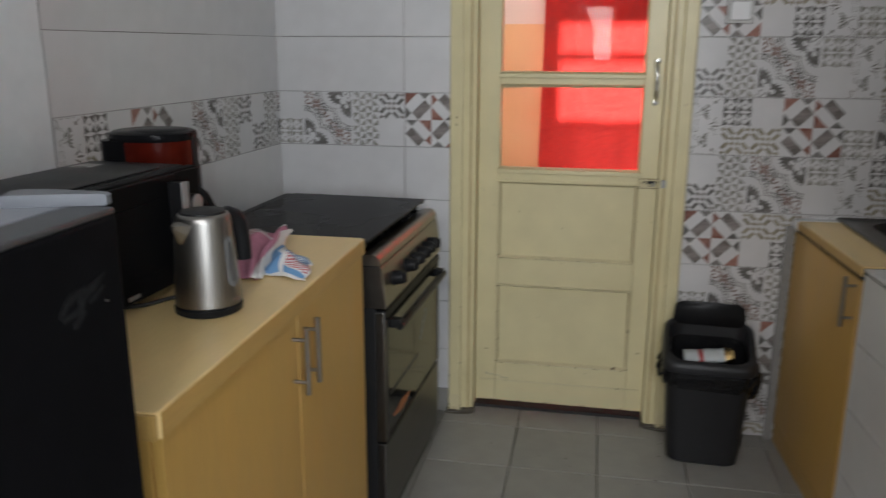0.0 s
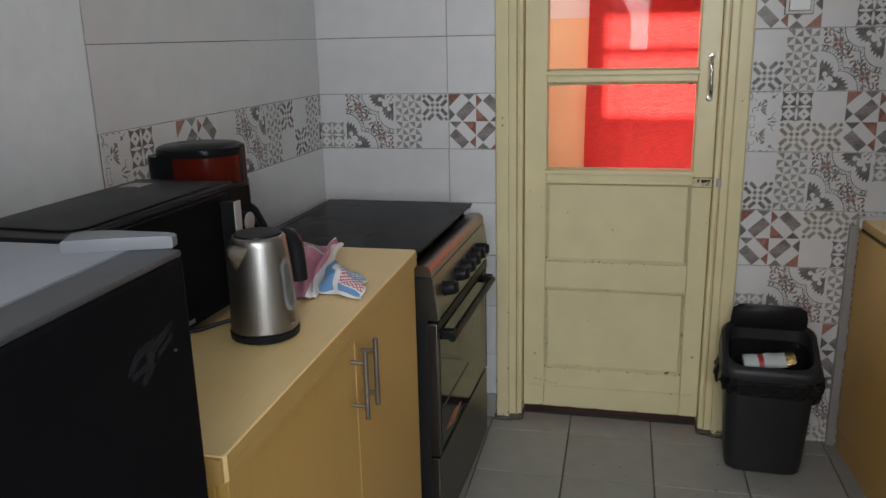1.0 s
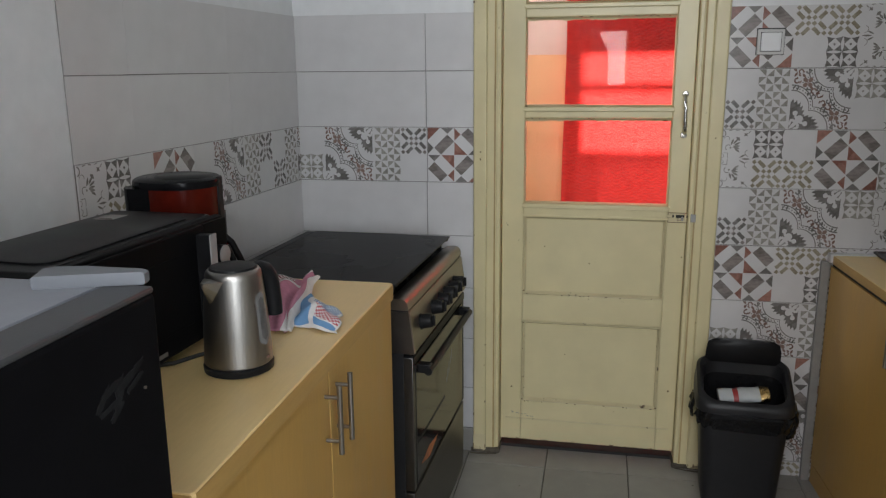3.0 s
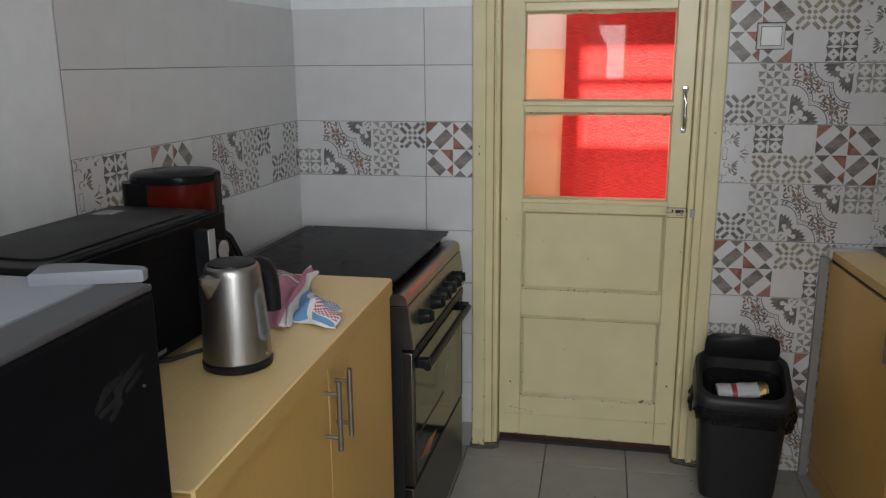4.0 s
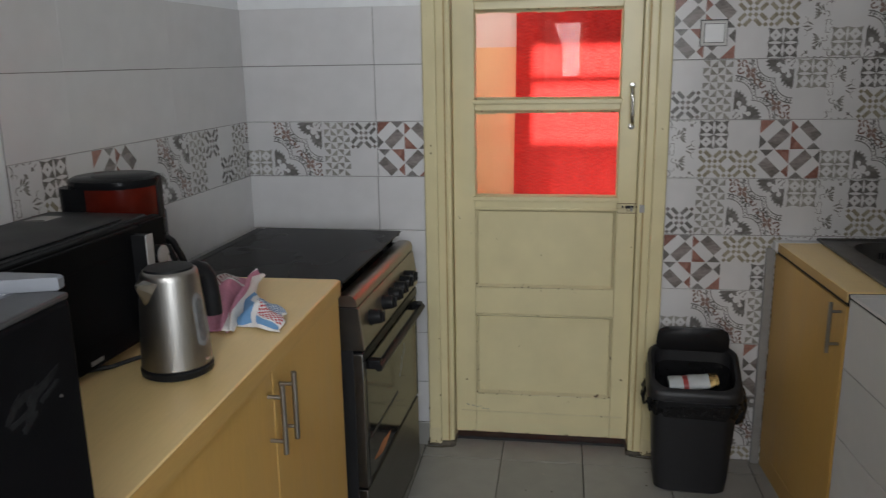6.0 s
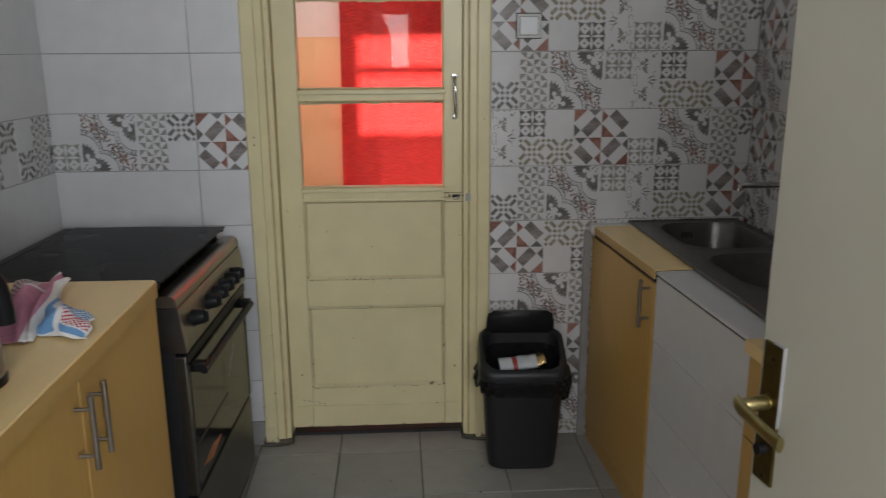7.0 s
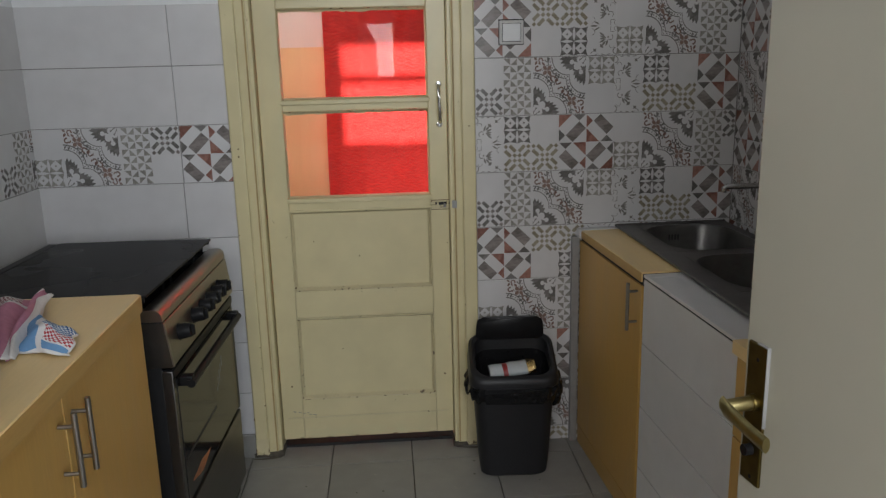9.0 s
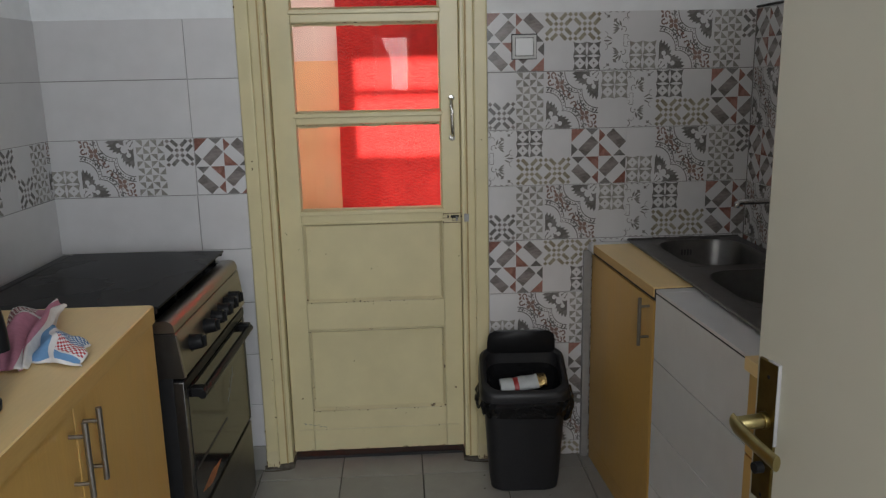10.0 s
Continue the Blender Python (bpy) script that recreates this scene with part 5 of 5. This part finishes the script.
# ---- tea towel ----
def towel():
    t = thing("tea_towel", "crumpled pink and blue checked tea towel", "towel", pose(0.0, 0.0, WZ))

    def sheet(name, corners, bulge, mat, seed, n=16, label="", mats=None):
        bm = bmesh.new()
        uv = bm.loops.layers.uv.new("uv")
        vs = {}
        a, b, c, d = (Vector(q) for q in corners)
        for i in range(n + 1):
            for j in range(n + 1):
                u, v = i / n, j / n
                q = (a * (1 - u) + b * u) * (1 - v) + (d * (1 - u) + c * u) * v
                hump = bulge * (math.sin(math.pi * u) * math.sin(math.pi * v)) ** 0.7
                q.z += hump * (1 + 0.35 * math.sin(u * 9 + seed) * math.sin(v * 7 + seed))
                q += 0.004 * Vector((math.sin(v * 11 + seed), math.sin(u * 12 + seed), 0)) + Vector((0, 0, 0.005 * math.sin(8 * u + 5 * v + seed)))
                q.z = max(q.z, 0.003)
                vs[i, j] = bm.verts.new(q)
        for i in range(n):
            for j in range(n):
                f = bm.faces.new((vs[i, j], vs[i + 1, j], vs[i + 1, j + 1], vs[i, j + 1]))
                for loop, (p, q) in zip(f.loops, ((i, j), (i + 1, j), (i + 1, j + 1), (i, j + 1))):
                    loop[uv].uv = (p / n * 0.45, q / n * 0.45)
                v = (j + 0.5) / n
                u = (i + 0.5) / n
                f.material_index = mats(u, v)
        ob = part(name, bm, mat, t, label)
        md = ob.modifiers.new("thick", "SOLIDIFY")
        md.thickness, md.offset = 0.003, 1
        return ob
    sheet("pink_fold", [(-0.060, -1.395, 0.004), (0.006, -1.400, 0.003), (-0.034, -1.085, 0.022), (-0.162, -1.050, 0.022)], 0.030, [CLOTH_PINK, CLOTH_WHITE, CHECK_GREEN], 1.0, 72,
          mats=lambda u, v: 1 if u > 0.85 or v > 0.965 or 0.37 < v - 0.45 * u < 0.41 else 2 if v - 0.45 * u > 0.41 and u < 0.6 else 0)
    sheet("white_fold", [(0.000, -1.398, 0.004), (0.016, -1.394, 0.003), (-0.030, -1.095, 0.034), (-0.052, -1.085, 0.046)], 0.022, [CLOTH_PINK, CLOTH_WHITE], 2.2, 48,
          mats=lambda u, v: 1 if u > 0.52 or u < 0.14 else 0)
    sheet("blue_fold", [(0.002, -1.352, 0.003), (0.116, -1.390, 0.003), (0.092, -1.296, 0.012), (0.002, -1.240, 0.034)], 0.024, [CLOTH_BLUE, CLOTH_WHITE, CHECK_RED, CHECK_BLUE], 3.1, 88,
          mats=lambda u, v: 1 if v < 0.04 or u > 0.98 or 0.10 < u - 0.34 * (1 - v) < 0.22 or (0.20 < v < 0.24 and u - 0.34 * (1 - v) > 0.2) else 0 if v < 0.22 or u - 0.34 * (1 - v) < 0.16 else 2 if v < 0.52 else 3)
    return t


towel()

# ---- fridge ----
fr = thing("refrigerator", "black refrigerator with a white top and grey trim", "refrigerator")
FX, FY0, FY1, FZ = 0.182, -2.72, -2.129, 1.254
part("body", box(XL + 0.03, FX - 0.05, FY0, FY1, 0.03, FZ - 0.004, 0.006), FRIDGE_BLACK, fr)
fd = part("door", box(FX - 0.049, FX, FY0, FY1, 0.04, FZ - 0.007, 0.006, 3), FRIDGE_BLACK, fr)
part("door_top", box(FX - 0.054, FX - 0.001, FY0 + 0.001, FY1 - 0.001, FZ - 0.008, FZ, 0.003), FRIDGE_GREY, fd, "grey plastic door cap")
part("top_sheet", box(XL + 0.03, FX - 0.056, FY0 + 0.002, FY1 - 0.002, FZ - 0.0035, FZ + 0.0005, 0.001), FRIDGE_TOP, fr, "white plastic top")
for x in (XL + 0.08, FX - 0.09):
    for y in (FY0 + 0.05, FY1 - 0.05):
        part("foot", cyl((x, y, 0.0), (x, y, 0.032), 0.02), BLACK, fr)
rnd = random.Random(8)
# torn strokes: centre along the door, height, length, width, tilt
for y, z, l, w, tilt in ((-2.232, 1.170, 0.030, 0.008, 42), (-2.218, 1.176, 0.034, 0.008, 14), (-2.206, 1.166, 0.036, 0.010, 58), (-2.196, 1.174, 0.040, 0.010, 16), (-2.178, 1.180, 0.034, 0.008, 22),
                         (-2.180, 1.168, 0.030, 0.007, 20), (-2.224, 1.158, 0.034, 0.007, 8), (-2.212, 1.150, 0.028, 0.007, 30)):
    ring = []
    for k in range(18):
        a = 2 * math.pi * k / 18
        e = 1 + rnd.uniform(-0.20, 0.18)
        u, v = l / 2 * math.copysign(abs(math.cos(a)) ** 0.6, math.cos(a)) * e, w / 2 * math.copysign(abs(math.sin(a)) ** 0.6, math.sin(a)) * e
        ct, st = math.cos(radians(tilt)), math.sin(radians(tilt))
        ring.append((y + u * ct - v * st, z + u * st + v * ct))
    lift = rnd.uniform(0.0002, 0.0006)
    part("sticker_residue", loft([[(x, a, b) for a, b in ring] for x in (FX - 0.001, FX + lift)]), RESIDUE, fd, "pale torn label residue", smooth=False)
part("screw_cap", cyl((FX - 0.001, -2.165, 1.156), (FX + 0.002, -2.165, 1.156), 0.0016, n=10), STEEL, fd)
ru = thing("plastic_tray", "small white plastic box lying on the refrigerator", "plastic box", pose(0.112, -2.138, FZ + 0.0005, 0, 0, 14))
top_ring = [(-0.050, -0.020), (0.010, -0.012), (0.060, -0.008), (0.061, 0.004), (0.054, 0.009), (-0.012, 0.026), (-0.045, 0.026), (-0.055, 0.018)]
part("box_body", loft([[(x * k, y * k, z) for x, y in top_ring] for k, z in ((0.97, 0.0), (1.0, 0.002), (1.0, 0.0115), (0.96, 0.0135))]), TRAY, ru)


# ---- bin ----
def waste_bin():
    t = thing("waste_bin", "charcoal plastic bin with a black liner, flap open", "bin", pose(1.131, -0.188, 0, 0, 0, -3) @ Matrix.Diagonal((1.07, 1.0, 1.0, 1)))
    prof = [(0.205, 0.150, 0.0), (0.222, 0.166, 0.008), (0.232, 0.172, 0.05), (0.268, 0.205, 0.37), (0.270, 0.207, 0.375)]
    bm = loft([rrect(0, 0, w, d, 0.04, z) for w, d, z in prof], caps=(True, False))
    part("body", bm, BIN_GREY, t)
    # frame round the mouth, rising to the back
    def ring(w, d, r, z, rise):
        return [(x, y, z + rise * (y + 0.1) / 0.2) for x, y, _ in rrect(0, 0, w, d, r, 0)]
    bm = loft([ring(0.276, 0.212, 0.045, 0.345, 0.0), ring(0.292, 0.226, 0.05, 0.352, 0.0), ring(0.294, 0.228, 0.05, 0.370, 0.045), ring(0.284, 0.220, 0.05, 0.386, 0.085), ring(0.266, 0.204, 0.05, 0.390, 0.092),
               ring(0.248, 0.182, 0.05, 0.386, 0.090), ring(0.240, 0.176, 0.05, 0.365, 0.06)], caps=(False, False))
    part("rim", bm, BIN_GREY, t)
    # liner
    def wavy(w, d, z, amp, seed):
        pts = rrect(0, 0, w, d, 0.045, z, 10)
        return [(x * (1 + amp * math.sin(k * 2.3 + seed) * .5), y * (1 + amp * math.sin(k * 1.7 + seed)), z + amp * .25 * math.sin(k * 1.3 + seed * 2)) for k, (x, y, z) in enumerate(pts)]
    part("bin_liner", loft([wavy(0.282, 0.216, 0.350, 0.02, 0), wavy(0.296, 0.234, 0.335, 0.05, 1), wavy(0.284, 0.224, 0.312, 0.05, 2), wavy(0.275, 0.214, 0.296, 0.03, 3)], caps=(False, False)), BAG, t, "crumpled black bin liner edge")
    part("liner_inside", loft([ring(0.248, 0.184, 0.04, 0.370, 0.07), rrect(0, 0, 0.235, 0.17, 0.04, 0.30), rrect(0, 0, 0.225, 0.16, 0.04, 0.24)], caps=(False, True)), BAG, t)
    for s, z, w, d, h in ((-1, 0.318, 0.010, 0.040, 0.040), (1, 0.295, 0.026, 0.048, 0.070)):
        lump = bmesh.new()
        bmesh.ops.create_icosphere(lump, subdivisions=4, radius=1, matrix=Matrix.Translation((s * 0.148, 0.03, z)) @ Matrix.Diagonal((w, d, h, 1)))
        for v in lump.verts:
            v.co += 0.010 * Vector((noise.noise(v.co * 45), noise.noise(v.co * 45 + Vector((5, 0, 0))), noise.noise(v.co * 45 + Vector((0, 9, 0)))))
        part("liner_tail", lump, BAG, t)
    # open flap standing at the back
    rings = []
    for k in range(9):
        s = k / 8
        z = 0.462 + 0.085 * s
        y = 0.088 - 0.016 * math.sin(s * 2.4) + 0.006 * s
        w = 0.230 - 0.020 * s ** 4 - (0.03 if k == 8 else 0)
        rings.append([(-w / 2, y, z), (-w / 2 + 0.02, y - 0.012, z + .002), (0, y - 0.016, z + .004), (w / 2 - 0.02, y - 0.012, z + .002), (w / 2, y, z), (w / 2 - 0.01, y + 0.014, z - .002), (0, y + 0.016, z - .002), (-w / 2 + 0.01, y + 0.014, z - .002)])
    part("flap", loft(rings), BLACK, t, "black swing flap tipped open")
    return t


waste_bin()
wr = thing("snack_wrapper", "crumpled white and red wrapper in the bin", "wrapper", pose(1.126, -0.200, 0.383, 24, -6, 2) @ Matrix.Diagonal((0.92, 0.92, 0.92, 1)))
for name, x0, x1, mat in (("white_part", -0.085, -0.034, PACK), ("red_band", -0.034, -0.016, PACK_RED), ("white_end", -0.016, 0.060, PACK), ("gold_end", 0.060, 0.092, FOIL)):
    rings = []
    for k in range(5):
        x = x0 + (x1 - x0) * k / 4
        rings.append([(x, 0.034 * math.cos(a) * (1 + .06 * math.sin(x * 90 + 3 * a)), 0.020 * math.sin(a) * (1 + .10 * math.sin(x * 120 + 2 * a))) for a in (2 * math.pi * q / 14 for q in range(14))])
    part(name, loft(rings), mat, wr)

# ---- sink counter ----
CX, CZ = 1.420, 0.846
SKEW = pose(1.396, 0, 0, 0, 0, 3.2) @ pose(-1.412, 0, 0)
sc = thing("sink_cabinet", "beech laminate cabinet with one door under the sink", "cabinet", SKEW)
bm = box(CX + 0.02, XR - 0.09, -0.055, -0.040, 0.06, CZ - 0.03)
box(CX + 0.02, XR - 0.09, -0.640, -0.625, 0.06, 0.62, bm=bm)
box(CX + 0.02, XR - 0.09, -0.625, -0.055, 0.06, 0.075, bm=bm)
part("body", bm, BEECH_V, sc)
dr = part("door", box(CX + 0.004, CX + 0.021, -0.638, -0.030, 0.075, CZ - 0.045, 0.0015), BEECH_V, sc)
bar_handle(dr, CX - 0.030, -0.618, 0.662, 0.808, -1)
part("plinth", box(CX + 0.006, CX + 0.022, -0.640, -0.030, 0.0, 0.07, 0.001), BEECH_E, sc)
# Dark strip under the worktop edge, painting the shade there.
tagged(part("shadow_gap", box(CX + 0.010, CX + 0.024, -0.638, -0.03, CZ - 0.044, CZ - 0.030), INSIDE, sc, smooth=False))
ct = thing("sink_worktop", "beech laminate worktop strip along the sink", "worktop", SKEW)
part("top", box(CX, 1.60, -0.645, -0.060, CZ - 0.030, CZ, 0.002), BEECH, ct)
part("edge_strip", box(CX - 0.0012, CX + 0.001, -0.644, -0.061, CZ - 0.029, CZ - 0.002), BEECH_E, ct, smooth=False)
part("wall_strip", box(1.412, 1.60, -0.058, -0.022, CZ - 0.028, CZ + 0.002, 0.002), WALL_TILE, ct, "white tile strip along the wall")
tagged(part("end_trim", box(1.380, 1.408, -0.0295, -0.009, 0.0, CZ - 0.029, 0.002), SEALANT), "grey upright trim between wall and cabinet", "trim", kind="structure")

mc = thing("tiled_counter", "masonry counter faced with plain white tiles", "counter", SKEW)
part("core", box(CX + 0.014, 1.60, -1.214, -0.652, 0.0, CZ - 0.014), GROUT, mc, smooth=False)
for k in range(5):
    z1 = CZ - 0.014 - 0.2 * k
    z0 = max(0.0, z1 - 0.2)
    part("tile", box(CX + 0.004, CX + 0.0145, -1.213, -0.655, z0 + 0.0012, z1 - (0.0012 if k else 0.0045), 0.001, 1), WALL_TILE, mc)
part("tile", box(CX + 0.004, 1.60, -1.213, -0.690, CZ - 0.0135, CZ - 0.004, 0.0012, 1), WALL_TILE, mc)
part("tile", box(CX + 0.004, 1.60, -0.688, -0.653, CZ - 0.0135, CZ - 0.004, 0.0012, 1), WALL_TILE, mc)
part("gap_line", box(CX + 0.0035, 1.58, -0.655, -0.6455, CZ - 0.03, CZ - 0.005), INSIDE, mc, smooth=False)
part("gap_line", box(CX + 0.0065, CX + 0.02, -1.213, -0.655, CZ - 0.0185, CZ - 0.0136), INSIDE, mc, smooth=False)

dc = thing("drawer_cabinet", "beech laminate drawer cabinet after the tiled counter", "cabinet", SKEW)
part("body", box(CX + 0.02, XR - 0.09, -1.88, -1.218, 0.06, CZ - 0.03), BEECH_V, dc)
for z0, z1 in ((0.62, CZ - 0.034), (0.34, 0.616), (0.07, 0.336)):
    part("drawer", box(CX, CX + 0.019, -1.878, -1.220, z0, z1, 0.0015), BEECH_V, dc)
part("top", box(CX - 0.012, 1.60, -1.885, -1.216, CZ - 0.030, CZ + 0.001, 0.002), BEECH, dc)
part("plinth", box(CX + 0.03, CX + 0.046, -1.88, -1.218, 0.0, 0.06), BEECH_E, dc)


def sink():
    t = thing("kitchen_sink", "worn stainless double sink set into the counter", "sink", pose(1.545, 0, 0, 0, 0, 0.8) @ pose(-1.545, 0, 0))
    X0, X1, Y0, Y1, Z = 1.545, XR - 0.030, -1.18, -0.018, CZ + 0.006
    bowls = [((1.765, -0.255), 0.30, 0.38, 0.15), ((1.765, -0.700), 0.30, 0.38, 0.15)]
    # deck with two openings, from strips
    bm = bmesh.new()
    xa, xb = 1.615, 1.915
    box(X0, xa, Y0, Y1, Z - 0.006, Z, bm=bm)
    box(xb, X1, Y0, Y1, Z - 0.006, Z, bm=bm)
    for y0, y1 in ((-0.065, Y1), (-0.510, -0.445), (Y0, -0.890)):
        box(xa, xb, y0, y1, Z - 0.006, Z, bm=bm)
    part("deck", bm, SINK_STEEL, t, smooth=False)
    # raised rolled border
    part("rolled_edge", tube([(X0, Y0, Z), (X0, (Y0 + Y1) / 2, Z), (X0, Y1, Z)], 0.005, 10), SINK_STEEL, t)
    part("rolled_edge", tube([(X0, Y1, Z), (X1, Y1, Z)], 0.005, 10), SINK_STEEL, t)
    for (cx, cy), w, d, deep in bowls:
        rings = [rrect(cx, cy, w + .012, d + .012, 0.105, Z + 0.0015, 8), rrect(cx, cy, w, d, 0.105, Z + 0.002, 8), rrect(cx, cy, w - 0.012, d - 0.012, 0.100, Z - 0.012, 8), rrect(cx, cy, w - 0.03, d - 0.03, 0.095, Z - deep * .75, 8),
                 rrect(cx, cy, w - 0.07, d - 0.07, 0.080, Z - deep, 8), rrect(cx, cy, 0.09, 0.09, 0.04, Z - deep - 0.004, 8)]
        bw = part("bowl", loft(rings, caps=(False, True)), SINK_STEEL, t)
        # corners of the opening
        for sx in (-1, 1):
            for sy in (-1, 1):
                c = Vector((cx + sx * (w / 2 - 0.105), cy + sy * (d / 2 - 0.105), Z + 0.001))
                pts = [(cx + sx * (w / 2 + .001), cy + sy * (d / 2 + .001), Z + .001)] + [(c.x + sx * 0.105 * math.cos(a), c.y + sy * 0.105 * math.sin(a), Z + .001) for a in (math.pi / 2 * k / 8 for k in range(9))]
                bm = loft([pts, [(a, b, z - 0.006) for a, b, z in pts]])
                part("corner_web", bm, SINK_STEEL, t, smooth=False)
        part("drain", cyl((cx, cy, Z - deep - 0.003), (cx, cy, Z - deep + 0.001), 0.036, 0.036, 24), CHROME, bw)
    bm = bmesh.new()
    for k in range(4):
        box(1.722 + 0.011 * k, 1.726 + 0.011 * k, -0.0835, -0.080, Z - 0.050, Z - 0.030, bm=bm)
    part("overflow_slots", bm, INSIDE, t, smooth=False)
    return t


sink()
tp = thing("wall_tap", "chrome wall tap with a long level spout", "tap")
part("spout", tube([(1.712, -0.55, 1.056), (1.712, -0.55, 1.068), (1.720, -0.55, 1.073), (1.76, -0.552, 1.073), (1.90, -0.555, 1.074), (1.965, -0.556, 1.074)], 0.0085, 12), CHROME, tp)
part("rosette", cyl((XR - 0.009, -0.556, 1.074), (XR - 0.022, -0.556, 1.074), 0.028, 0.024, 24, bevel=0.002), CHROME, tp)
part("tap_body", cyl((1.935, -0.556, 1.074), (1.968, -0.556, 1.074), 0.018, 0.018, 20, bevel=0.002), CHROME, tp)
part("lever", tube([(1.952, -0.556, 1.085), (1.950, -0.56, 1.11), (1.912, -0.58, 1.125)], 0.005, 10), CHROME, tp)


# ---- open entrance door ----
def entrance_door():
    # local: x along the leaf from the free edge to the hinges, -y the visible face, z up
    dirv = Vector((0.164, -0.986, 0)).normalized()
    rot = math.degrees(math.atan2(dirv.y, dirv.x))
    d = thing("door_2", "open beige painted interior door with brass lever handle", "door", pose(1.206, -1.806, 0, 0, 0, rot), kind="structure")
    part("leaf", box(0.0, 0.78, 0.0, 0.040, 0.012, 2.03, 0.003), BEIGE_DOOR, d)
    h = part("door_handle", box(0.010, 0.052, -0.0045, 0.0005, 0.874, 1.080, 0.0022), SHADED_BRASS, d, "worn brass backplate and lever")
    bm = box(0.0515, 0.0535, -0.0050, 0.0003, 0.965, 1.081, 0.0008)
    box(0.030, 0.0535, -0.0050, 0.0003, 1.0795, 1.0815, 0.0008, bm=bm)
    part("pale_edge", bm, SATIN, h, "pale strip along the plate's side and top edges")
    part("collar", cyl((0.033, -0.004, 0.996), (0.033, -0.012, 0.996), 0.0125, 0.0120, 20, bevel=0.001), SHADED_BRASS, h)
    part("neck", cyl((0.033, -0.002, 0.996), (0.033, -0.048, 0.996), 0.0105, 0.0095, 18, bevel=0.001), BRASS, h)
    pts = [(0.026, -0.050, 0.998), (0.040, -0.053, 0.996), (0.062, -0.053, 0.993), (0.090, -0.052, 0.988), (0.124, -0.050, 0.983)]
    rings = []
    for i, q in enumerate(pts):
        w, hh = 0.0055, (0.0105, 0.012, 0.011, 0.0105, 0.011)[i]
        rings.append([(q[0], q[1] + w * math.cos(a), q[2] + hh * math.sin(a)) for a in (2 * math.pi * k / 14 for k in range(14))])
    part("lever", loft(rings), BRASS, h)
    part("key_barrel", cyl((0.031, 0.0, 0.925), (0.031, -0.016, 0.925), 0.0085, 0.0080, 18), BLACK, h)
    for z in (1.058, 0.884):
        part("screw", cyl((0.033, -0.003, z), (0.033, -0.0048, z), 0.003, n=10), DARK_STEEL, h)
    part("latch_plate", box(-0.0012, 0.001, 0.010, 0.030, 0.90, 1.07, 0.0005), BRASS, d)
    return d


entrance_door()
# ---- crumbs on the floor ----
bm = bmesh.new()
for k in range(20):
    x, y, r = random.uniform(0.35, 1.40), random.uniform(-0.75, -0.05), random.uniform(.0012, .0035)
    bmesh.ops.create_icosphere(bm, subdivisions=1, radius=r, matrix=Matrix.Translation((x, y, r * 0.6)) @ Matrix.Diagonal((1.5, 1, .6, 1)))
tagged(part("crumbs", bm, DIRT), "dark crumbs scattered on the floor tiles", "crumbs", kind="stuff")
